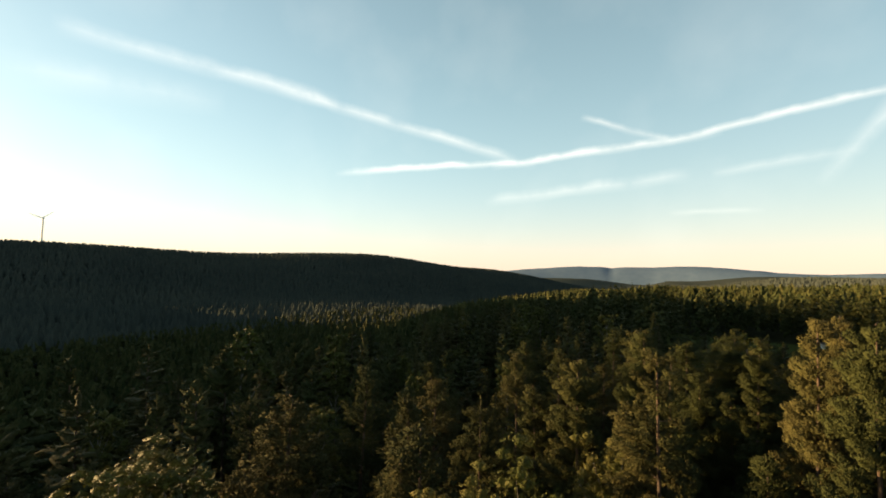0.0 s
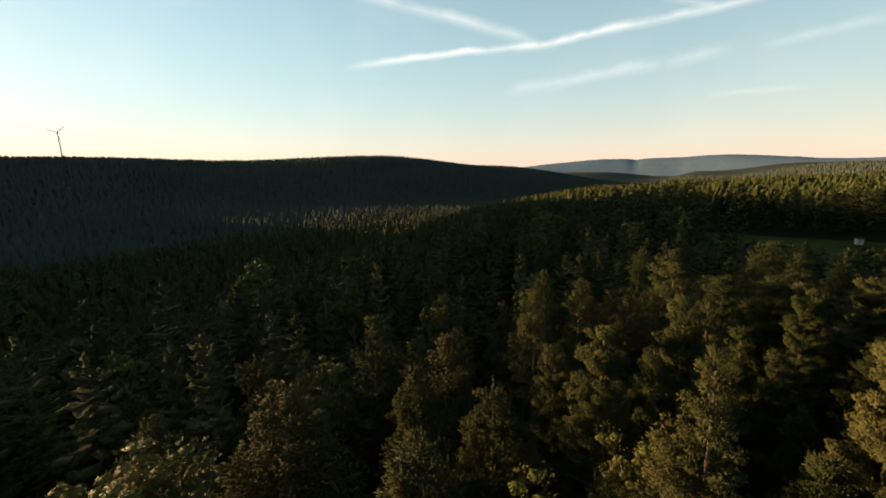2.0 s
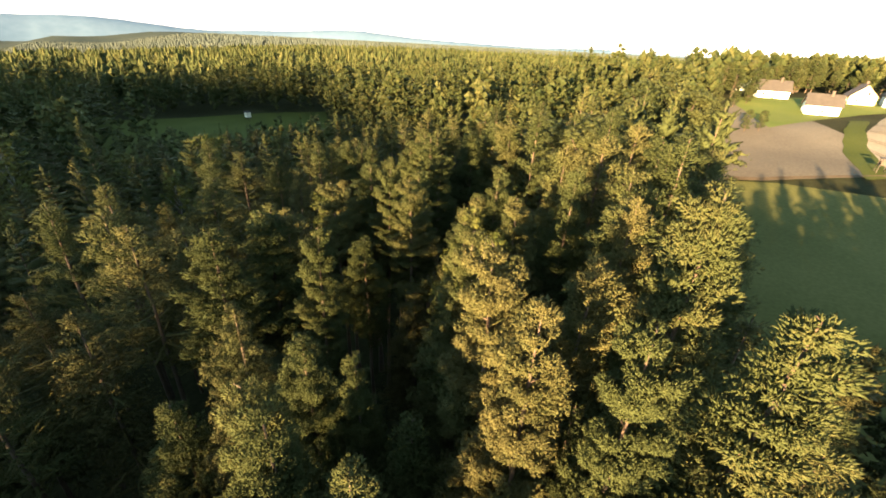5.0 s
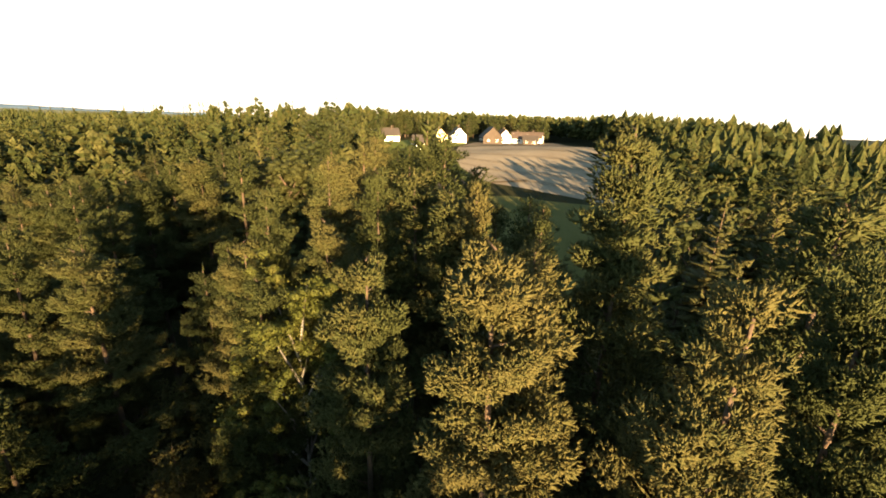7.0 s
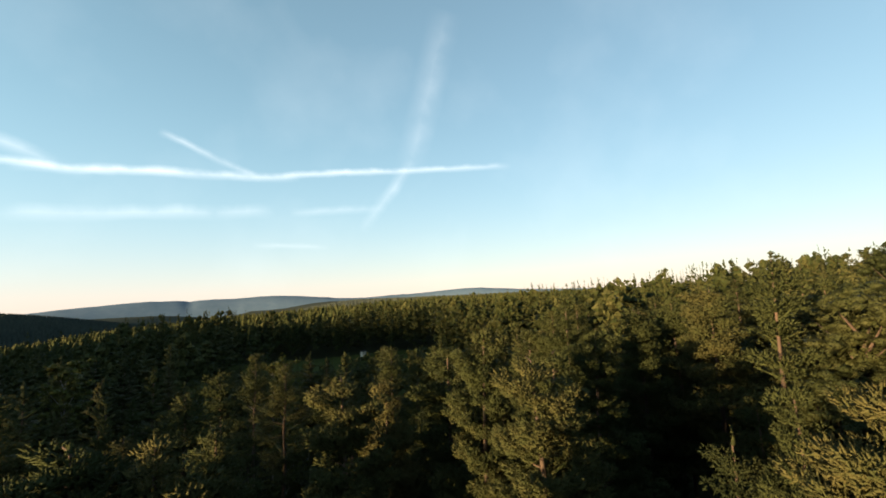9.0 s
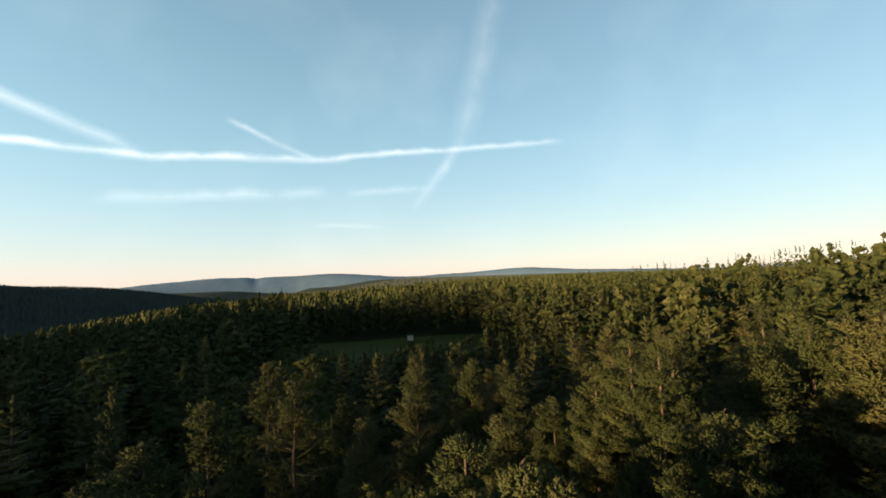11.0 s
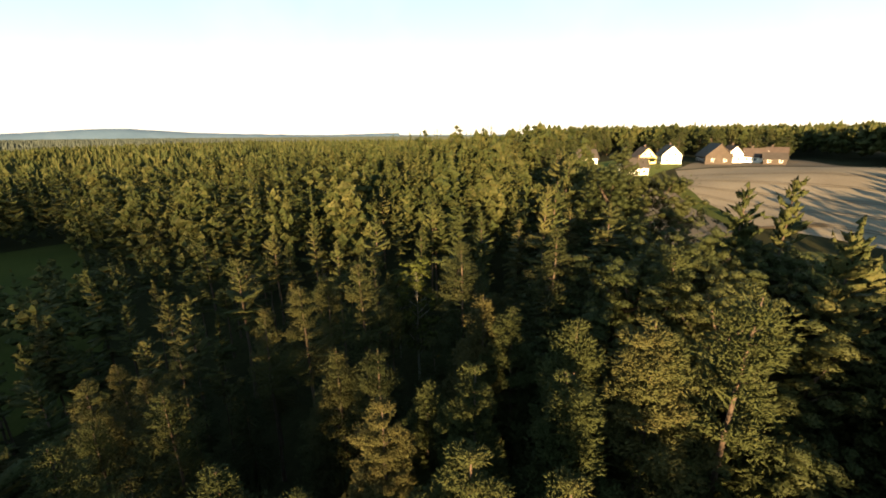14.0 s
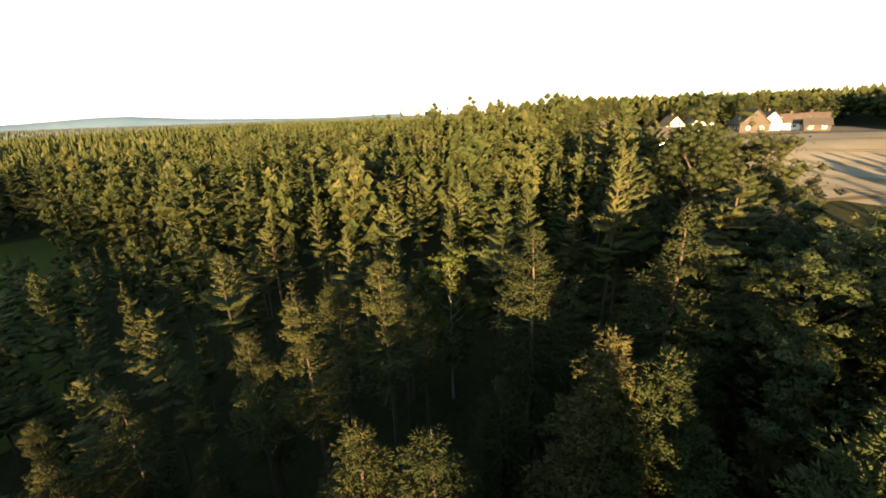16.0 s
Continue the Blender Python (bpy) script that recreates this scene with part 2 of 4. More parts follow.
def soup(name, tris, mats, welded=False):
    """A mesh of triangles from an array n x 3 x 3; welded ones are shaded smoothly."""
    tris = np.asarray(tris, dtype=np.float32)
    n = len(tris)
    verts, index = tris.reshape(-1, 3), np.arange(3 * n, dtype=np.int32)
    if welded:
        verts, index = np.unique(verts.round(4), axis=0, return_inverse=True)
        index = index.reshape(-1).astype(np.int32)
    me = bpy.data.meshes.new(name)
    me.vertices.add(len(verts))
    me.loops.add(3 * n)
    me.polygons.add(n)
    me.vertices.foreach_set("co", np.ascontiguousarray(verts).ravel())
    me.loops.foreach_set("vertex_index", index)
    me.polygons.foreach_set("loop_start", np.arange(0, 3 * n, 3, dtype=np.int32))
    for m in mats:
        me.materials.append(m)
    me.polygons.foreach_set("use_smooth", np.full(n, welded))
    me.update(calc_edges=True)
    return me


def part(name, me, parent, label=""):
    ob = new(name, me)
    ob.parent = parent
    return tagged(ob, label)


def smooth(a, b, v):
    t = np.clip((v - a) / (b - a), 0, 1)
    return t * t * (3 - 2 * t)


# extra ridge height towards the sun, unseen, added to shade the near trees
SHADE_RISE = 178


def ground(x, y):
    """Height of the land."""
    x, y = np.asarray(x, float), np.asarray(y, float)
    z = -0.4 + 16 * smooth(0, 230, x) * (0.45 + 0.55 * smooth(170, 40, y)) + 3.6 * smooth(140, 255, x) * smooth(100, 45, y)
    z = z - 50 * smooth(30, -250, x - 0.15 * y) * (1 - 0.82 * smooth(70, 210, y) * smooth(-260, -80, x))
    z = z - 1.0 * smooth(190, 270, y) * smooth(-60, 60, x) * smooth(700, 420, y)
    z = z + 0.5 * smooth(150, 600, 0.8 * x + 0.6 * y) * smooth(0, 200, x) * smooth(1500, 900, np.hypot(x, y))
    z = z - 40 * smooth(380, 1100, y) * smooth(500, 100, x) * smooth(-800, -300, x)
    d = (x + 1450) * -0.931 + (y - 200) * 0.364
    a = (x + 1450) * 0.364 + (y - 200) * 0.931
    z = z + (67 + 45 * smooth(1550, 1000, a) + SHADE_RISE * smooth(-230, -620, a) - 14 * np.exp(-((a - 541) / 260) ** 2)) * smooth(-640, -30, d) * smooth(900, 0, d) * smooth(2500, 1500, a) * smooth(-2600, -1400, a) * smooth(-200, -500, x - 0.15 * y)
    z = z + 0.5 * np.sin(x * 0.043 + 1.3) * np.cos(y * 0.051) + 0.3 * np.sin(x * 0.11 + y * 0.07)
    return z


def inside(x, y, poly):
    """Which of the points lie in the polygon."""
    x, y = np.asarray(x, float), np.asarray(y, float)
    hit = np.zeros(x.shape, bool)
    for (x0, y0), (x1, y1) in zip(poly, poly[1:] + poly[:1]):
        cross = (y0 > y) != (y1 > y)
        hit ^= cross & (x < (x1 - x0) * (y - y0) / ((y1 - y0) or 1e-9) + x0)
    return hit


CLEARING = [(13, 140), (12, 198), (36, 191), (60, 170), (84, 151), (80, 134), (70, 120), (52, 111), (30, 116)]
FIELDS = [(50, -24), (53, -11), (64, -3), (80, 7), (112, 17), (140, 24), (150, 46), (182, 40), (215, 30), (300, 40), (320, -75), (215, -88), (170, -86), (120, -60), (84, -46), (62, -34)]


# ---------------------------------------------------------------- land
def build_ground():
    rings = [0.0] + [6 * 1.062 ** i for i in range(112)]
    rings = [r for r in rings if r < 4800] + [4850.0]
    spokes = 180
    xs, ys = [40.0], [30.0]
    for r in rings[1:]:
        a = np.linspace(0, 2 * np.pi, spokes, endpoint=False)
        xs += list(40 + r * np.sin(a))
        ys += list(30 + r * np.cos(a))
    zs = ground(xs, ys)
    faces = [(0, 1 + (i + 1) % spokes, 1 + i) for i in range(spokes)]
    for k in range(len(rings) - 2):
        o, p = 1 + k * spokes, 1 + (k + 1) * spokes
        faces += [(o + i, o + (i + 1) % spokes, p + (i + 1) % spokes, p + i) for i in range(spokes)]
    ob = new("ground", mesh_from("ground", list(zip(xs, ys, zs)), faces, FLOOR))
    # land past 900 m gets the woods colour with haze painted in
    ob.data.materials.append(HAZED_WOODS)
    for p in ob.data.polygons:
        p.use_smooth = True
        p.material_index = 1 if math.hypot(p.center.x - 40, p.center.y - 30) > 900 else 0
    tagged(ob, "dark forest floor rolling to the horizon", "ground", kind="structure")


build_ground()


def strip(name, near, far, mat, label, category, lift=0.1, n=40, m=24):
    """A sheet on the land between two lines of points."""
    def along(line, t):
        line = [Vector((*p, 0)) for p in line]
        s = t * (len(line) - 1)
        i = min(int(s), len(line) - 2)
        return line[i].lerp(line[i + 1], s - i)
    verts, faces = [], []
    for i in range(n + 1):
        a, b = along(near, i / n), along(far, i / n)
        for j in range(m + 1):
            p = a.lerp(b, j / m)
            edge = 0.5 * noise.noise(Vector((p.x * 0.15, p.y * 0.15, 3)))
            x, y = p.x + edge, p.y - edge
            verts.append((x, y, float(ground(x, y)) + lift))
    for i in range(n):
        for j in range(m):
            k = i * (m + 1) + j
            faces.append((k, k + 1, k + m + 2, k + m + 1))
    ob = new(name, mesh_from(name, verts, faces, mat))
    for p in ob.data.polygons:
        p.use_smooth = True
    return tagged(ob, label, category, kind="structure")


STUBBLE_NEAR, STUBBLE_FAR = [(162, -5), (146, -17), (132, -50), (112, -78)], [(222, -4), (234, -20), (242, -42), (238, -80)]
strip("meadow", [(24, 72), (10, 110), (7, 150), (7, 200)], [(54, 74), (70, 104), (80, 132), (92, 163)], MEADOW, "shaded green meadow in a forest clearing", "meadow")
strip("field_green", [(46, -30), (46, -10), (62, -2), (88, 10)], [(128, -52), (132, -22), (124, 0), (112, 18)], GREENFIELD, "sparse green field beside the forest edge", "field")
strip("field_tilled", [(111, 22), (123, 3), (142, -13)], [(212, 40), (196, 14), (172, -5)], PLOUGH, "grey-brown tilled field below the farmhouses", "field", 0.14)
strip("field_stubble", STUBBLE_NEAR, STUBBLE_FAR, STUBBLE, "pale stubble field with tractor lines", "field", 0.12)
strip("field_upper", [(224, -4), (236, -20), (244, -40), (242, -66)], [(250, -14), (264, -28), (284, -46), (304, -66)], PLOUGH, "brown tilled field under the hamlet", "field", 0.15)
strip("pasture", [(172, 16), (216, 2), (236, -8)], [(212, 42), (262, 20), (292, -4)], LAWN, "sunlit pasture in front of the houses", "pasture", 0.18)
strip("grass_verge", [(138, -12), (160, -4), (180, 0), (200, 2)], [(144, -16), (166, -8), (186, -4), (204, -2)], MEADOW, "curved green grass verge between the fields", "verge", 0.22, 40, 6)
strip("field_track", [(110, 20), (122, 4), (143, -13.5), (150, -30)], [(112, 21), (124, 4.5), (145, -14.5), (153, -30)], TRACK, "narrow dirt track across the fields", "track", 0.26, 30, 3)


def between(a, b, f):
    return [(p[0] + (q[0] - p[0]) * f, p[1] + (q[1] - p[1]) * f) for p, q in zip(a, b)]


# wheel lines that the tractor left in the stubble
for f in (0.10, 0.24, 0.40, 0.57, 0.75):
    for g in (0.0, 0.022):
        strip("tractor_line", between(STUBBLE_NEAR, STUBBLE_FAR, f + g), between(STUBBLE_NEAR, STUBBLE_FAR, f + g + 0.006), PLOUGH, "dark wheel line pressed into the stubble", "wheel line", 0.2, 60, 1)


# distant hills, their aerial haze put into the base colour
def far_hills(name, dist, az0, az1, height, mat, label, depth=500, floor_z=-140):
    n, m = 200, 10
    verts, faces = [], []
    for i in range(n + 1):
        az = az0 + (az1 - az0) * i / n
        h = height(az)
        h += 3.5 * noise.noise(Vector((az * 0.7, 0, 1))) + 0.8 * noise.noise(Vector((az * 2.1, 0, 2)))
        for j in range(m + 1):
            s = j / m
            r = dist + (s - 0.5) * depth
            k = math.sin(min(1, s * 1.25) * math.pi / 2)
            z = floor_z + (h - floor_z) * k + 5 * noise.noise(Vector((az * 0.8, s * 5, 7))) * (1 - s)
            verts.append((r * math.sin(radians(az)), r * math.cos(radians(az)), z))
    for i in range(n):
        for j in range(m):
            k = i * (m + 1) + j
            faces.append((k, k + 1, k + m + 2, k + m + 1))
    ob = new(name, mesh_from(name, verts, faces, mat))
    for p in ob.data.polygons:
        p.use_smooth = True
    tagged(ob, label, "hills", kind="structure")


def bell(x, c, w):
    return math.exp(-((x - c) / w) ** 2)


def hill_line(az):
    z = 52 + 26 * bell(az, -11.5, 5) + 40 * bell(az, 1.2, 5.5) + 10 * bell(az, -5.5, 1.8) - 18 * bell(az, 12, 4)
    if abs(az + 8.0) < 1.2:
        z -= 10 * bell(az, -8.0, 0.5)
    z -= 110 * (1 - 1 / (1 + math.exp(-(az + 24) / 2.5)))
    z += 2 * bell(az, 17, 4) + 45 * bell(az, 28, 6) - 20 * bell(az, 50, 8) - 25 * bell(az, -40, 18)
    return z


far_hills("backdrop_hills_far", 4450, -60, 80, lambda az: 20 + 8 * bell(az, 10, 20) - 90 / (1 + math.exp((az + 24) / 2.5)), HAZED_HILL, "horizon ridge in a pale haze-blue colour", 300)
far_hills("backdrop_hills", 4100, -40, 60, lambda az: hill_line(az) * 0.92 - 3, HAZED_HILL, "wooded hills with a notch, haze blue mixed into their colour", 500)


# ---------------------------------------------------------------- trees
def unit(v):
    return v / np.maximum(np.linalg.norm(v, axis=-1, keepdims=True), 1e-6)


def frame_of(d):
    """Two unit vectors across each direction."""
    s = unit(np.cross(d, np.where(np.abs(d[..., 2:3]) < 0.9, [0.0, 0, 1], [1.0, 0, 0])))
    return s, np.cross(d, s)


def tufts(rng, at, way, length, width, spread=0.35):
    """Small needle tufts: three-sided pointed bodies at the given places."""
    n = len(at)
    d = unit(unit(way) + rng.normal(size=(n, 3)) * spread)
    s, u = frame_of(d)
    turn = rng.uniform(0, 2.1, (n, 1))
    w = width * rng.uniform(0.7, 1.3, (n, 1))
    base = [at - d * w * 0.4 + s * np.cos(turn + 2.094 * k) * w + u * np.sin(turn + 2.094 * k) * w for k in range(3)]
    tip = at + d * length * rng.uniform(0.7, 1.3, (n, 1))
    return np.stack([np.stack([base[k], base[(k + 1) % 3], tip], 1) for k in range(3)], 1).reshape(-1, 3, 3)


def plume(rng, o, d, r, wide, flatness, sides, rings, bend=0.16):
    """The closed, lumpy body of one needled branch, with places on its skin."""
    flat = unit(np.cross([0.0, 0, 1], d) + 1e-4)
    up = np.cross(d, flat)
    ts = np.linspace(0.08, 0.90, rings)
    prof = np.sin(np.pi * np.clip(ts * 0.80 + 0.16, 0, 1)) ** 0.7
    a = np.linspace(0, 2 * np.pi, sides, endpoint=False)[None] + rng.uniform(0, 1)
    k = wide * r * prof[:, None] * rng.uniform(0.55, 1.35, (rings, sides))
    c = o + d * r * ts[:, None] + up * (bend * 0.7 * r * ts * ts)[:, None]
    loops = c[:, None] + flat * (np.cos(a) * k)[..., None] + up * (np.sin(a) * k * flatness)[..., None]
    tip = o + d * r + up * bend * r
    nxt = np.roll(loops, -1, 1)
    parts = [np.broadcast_to(tip, loops[-1].shape)]
    tris = [np.stack([loops[-1], nxt[-1], parts[0]], 1)]
    if rings > 1:
        tris.append(np.stack([loops[:-1], nxt[:-1], nxt[1:]], 2).reshape(-1, 3, 3))
        tris.append(np.stack([loops[:-1], nxt[1:], loops[1:]], 2).reshape(-1, 3, 3))
    skin = np.concatenate([loops.reshape(-1, 3), tip[None]])
    out = np.concatenate([(loops - c[:, None]).reshape(-1, 3), d[None] * wide * r * 0.5])
    return np.concatenate(tris), skin, unit(out)


def puffs(rng, centres, ways, count, size, rise):
    """Rounded clumps of needle shoots: each a burst of small pointed bodies about a centre."""
    n = len(centres)
    big = size * rng.uniform(0.7, 1.3, (n, 1))
    c = np.repeat(centres, count, 0)
    k = np.repeat(big, count, 0)
    ball = unit(rng.normal(size=(n * count, 3)))
    way = ball + np.repeat(ways, count, 0) * 0.55 + np.array([0, 0, rise])
    return tufts(rng, c + ball * k * np.array([0.68, 0.68, 0.42]), way, k * 0.40, k * 0.085, 0.3)


def conifer(seed, height, base, radius, kind, whorl, per, sides, rings, shoots, many, length, width):
    """Crown and limbs of a pine or spruce, root at the origin: whorls of needled branches with side shoots and tufts."""
    rng = np.random.default_rng(seed)
    tris, limbs = [], []
    pine = kind == "pine"
    z, turn = height * base, rng.uniform(0, 6)
    lean = rng.normal(size=2) * 0.012
    side_bias, wave = rng.uniform(0, 6.28), rng.uniform(0, 6.28)
    while z < height - 0.35:
        s = (z - height * base) / (height * (1 - base))
        if pine:
            reach, up = radius * (0.55 + 0.45 * min(1, s * 3.5)) * (1 - s) ** 0.72 * (1 + 0.22 * math.sin(9 * s + 2 * wave)) + 0.14, 0.06 + 0.75 * s
        else:
            reach, up = min(radius * (0.75 + 0.25 * (1 - s)), 0.36 * (height - z)) + 0.14, -0.30 + 0.85 * s ** 1.3
        reach *= 1 + 0.16 * math.sin(6 * s + wave)
        number = per if s < 0.8 else max(3, per - 1)
        for k in range(number):
            a = turn + 2 * math.pi * k / number + rng.normal() * 0.25
            r = reach * rng.uniform(0.62, 1.15) * (1 + 0.15 * math.cos(a - side_bias))
            if pine and s < 0.6 and rng.random() < 0.14:
                continue
            el = up + rng.normal() * 0.15
            d = np.array([math.cos(a) * math.cos(el), math.sin(a) * math.cos(el), math.sin(el)])
            flat = np.array([-math.sin(a), math.cos(a), 0.0])
            o = np.array([lean[0] * z, lean[1] * z, z + rng.normal() * whorl * 0.3])
            wide = min(0.5, ((0.26 if pine else 0.24) + 0.16 / max(r, 0.4)) * (1 if shoots else 1.45))
            limb = [(o, d, r, wide)]
            for q in range(shoots if r > 0.8 else 0):
                t = 0.25 + 0.55 * (q + rng.uniform(0.2, 0.8)) / shoots
                rise = rng.uniform(0.10, 0.55) if pine else rng.uniform(-0.30, 0.15)
                way = unit(d * 0.75 + flat * (1 if q % 2 else -1) * rng.uniform(0.5, 0.95) + np.array([0, 0, rise]))
                limb.append((o + d * r * t, way, r * (0.78 - 0.55 * t) + 0.12, 0.30))
            for q, (p, w, ln, wd) in enumerate(limb):
                sd, rg = (sides, rings) if q == 0 else (4, 3)
                body, skin, out = plume(rng, p, w, ln, wd * (0.10 if shoots > 1 else 0.2 if shoots else 1), 0.42 if pine else 0.32, sd, rg, 0.16 if pine else (0.05 if s > 0.5 else -0.08))
                tris.append(body)
                if shoots:
                    n = max(2, int(round(ln * (6.2 if length < 0.25 else 3.2 if shoots > 1 else 2.2))))
                    t = 0.30 + 0.75 * (np.arange(n)[:, None] + rng.uniform(0.2, 0.8, (n, 1))) / n
                    side = unit(np.cross(w, [0, 0, 1.0]) + 1e-4)
                    c = p + w * ln * t + side * rng.normal(size=(n, 1)) * (0.16 * ln) + np.array([0, 0, 1.0]) * (0.12 * ln * t * t + 0.04 * rng.normal(size=(n, 1)))
                    tris.append(puffs(rng, c, np.tile(w, (n, 1)), many, length, 0.55 if pine else -0.12))
                elif many:
                    n = max(2, int(many * ln / 1.6))
                    pick = rng.integers(sd, len(skin), n)
                    pos = skin[pick] - out[pick] * width * 0.3 + rng.normal(size=(n, 3)) * width * 0.5
                    way = out[pick] * 0.7 + w * 0.8 + np.array([0, 0, 0.55 if pine else -0.05])
                    tris.append(tufts(rng, pos, way, length, width))
            if shoots and (k + int(z * 3)) % 5 == 0:
                limbs.append((o, o + d * r * 0.5, 0.02 + 0.012 * r))
        turn += 2.4
        z += whorl * (1 - 0.35 * s) * rng.uniform(0.8, 1.2)
    top = np.array([[lean[0] * height, lean[1] * height, height - 0.1 - 0.22 * q] for q in range(4)])
    tris.append(tufts(rng, top, np.tile([0.0, 0, 1], (4, 1)), 0.22 if shoots else 0.42, 0.06 if shoots else 0.16, 0.3))
    crown = np.concatenate(tris)
    crown[..., 2] = np.where(crown[..., 2] > height * 0.6, height * 0.6 + (crown[..., 2] - height * 0.6) * 0.4 * height / (crown[..., 2].max() - height * 0.6), crown[..., 2])
    return crown, limbs, lean


def lumps(rng, at, size, squash=0.75):
    """Closed eight-sided uneven bodies, to stand for dense foliage."""
    n = len(at)
    way = np.array([[1, 0, 0], [0, 1, 0], [-1, 0, 0], [0, -1, 0], [0, 0, 1], [0, 0, -1]], float)
    turn = rng.uniform(0, 6.28, n)
    c, s = np.cos(turn)[:, None], np.sin(turn)[:, None]
    p = np.stack([way[None, :, 0] * c - way[None, :, 1] * s, way[None, :, 0] * s + way[None, :, 1] * c, np.tile(way[:, 2] * squash, (n, 1))], 2)
    p = at[:, None] + p * (size * rng.uniform(0.7, 1.3, (n, 6)))[..., None]
    idx = np.array([(k, (k + 1) % 4, 4) for k in range(4)] + [((k + 1) % 4, k, 5) for k in range(4)])
    return p[:, idx].reshape(-1, 3, 3)


def tube(rings, n=7):
    """A tapered tube through (x, y, z, radius)."""
    verts, faces = [], []
    for x, y, z, r in rings:
        for k in range(n):
            a = 2 * math.pi * k / n
            verts.append((x + r * math.cos(a), y + r * math.sin(a), z))
    for i in range(len(rings) - 1):
        for k in range(n):
            faces.append((i * n + k, i * n + (k + 1) % n, (i + 1) * n + (k + 1) % n, (i + 1) * n + k))
    return verts, faces


def trunk_mesh(name, height, girth, lean, limbs, mat, seed):
    rng = np.random.default_rng(seed)
    rings = []
    for i in range(9):
        t = i / 8
        z = height * t * 0.985
        rings.append((lean[0] * z + rng.normal() * 0.03, lean[1] * z + rng.normal() * 0.03, z - 0.3 * (i == 0), girth * (1 - t) ** 0.8 + 0.02 + 0.06 * (i == 0)))
    verts, faces = tube(rings, 8)
    for o, e, r in limbs:
        d = unit(e - o)
        s = unit(np.cross(d, [0.1, 0.2, 1.0]))
        u = np.cross(d, s)
        k = len(verts)
        for q in range(3):
            a = 2.094 * q
            verts.append(tuple(o + (s * math.cos(a) + u * math.sin(a)) * r))
        verts.append(tuple(e))
        faces += [(k, k + 1, k + 3), (k + 1, k + 2, k + 3), (k + 2, k, k + 3)]
    me = mesh_from(name, verts, faces, mat)
    for p in me.polygons:
        p.use_smooth = True
    return me


def leafy(seed, height, base, radius, limbs_n, clumps, leaves, size, upright=0.5):
    """Crown and limbs of a birch or other broadleaf tree."""
    rng = np.random.default_rng(seed)
    tris, limbs = [], []
    for i in range(limbs_n):
        t = base + (0.97 - base) * (i + rng.uniform()) / limbs_n
        a = i * 2.4 + rng.normal() * 0.4
        s = (t - base) / (1 - base)
        reach = radius * (math.sin(math.pi * min(1, 0.22 + 0.75 * s)) ** 0.8) * rng.uniform(0.7, 1.15)
        o = np.array([0, 0, height * (t - 0.10)])
        e = np.array([math.cos(a) * reach, math.sin(a) * reach, height * t + upright * reach * 0.5])
        limbs.append((o, e, 0.03 + 0.015 * radius))
        c = o + (e - o) * rng.uniform(0.45, 1.08, (clumps, 1)) + rng.normal(size=(clumps, 3)) * radius * 0.13
        fine_c = np.concatenate([c + rng.normal(size=c.shape) * radius * 0.09 for _ in range(1 if leaves < 12 else 3)])
        tris.append(lumps(rng, fine_c, radius * (0.40 if leaves == 0 else 0.33 if leaves < 6 else 0.19 if leaves < 12 else 0.11)))
        for p in c if leaves else ():
            ball = unit(rng.normal(size=(leaves, 3))) * (radius * 0.25 * rng.uniform(0.4, 1.0, (leaves, 1)) ** 0.5)
            ball[:, 2] *= 0.75
            d = unit(rng.normal(size=(leaves, 3)) + [0, 0, -0.2])
            sd = unit(np.cross(d, rng.normal(size=(leaves, 3))))
            q = p + ball
            ln = size * rng.uniform(0.7, 1.3, (leaves, 1))
            tris.append(np.stack([q - sd * ln * 0.45, q + sd * ln * 0.45, q + d * ln * 1.1], axis=1))
    return np.concatenate(tris), limbs, (0.0, 0.0)


LOOKS = {
    "pine_tree": ("tall pine with clumped olive-green needles in the forest", "pine", PINE, BARK, "crown", PINE_DENSE),
    "spruce_tree": ("slender spruce with drooping tiers of dark needles", "spruce", SPRUCE, BARK, "crown", SPRUCE_DENSE),
    "birch_tree": ("birch with pale trunk and yellow-green leaves", "birch", BIRCH, WHITE_BARK, "crown", BIRCH_DENSE),
    "broadleaf_tree": ("dense dark green broadleaf tree at the forest edge", "broadleaf tree", BROAD, BARK, "crown", BROAD_DENSE),
}
MODELS = {}


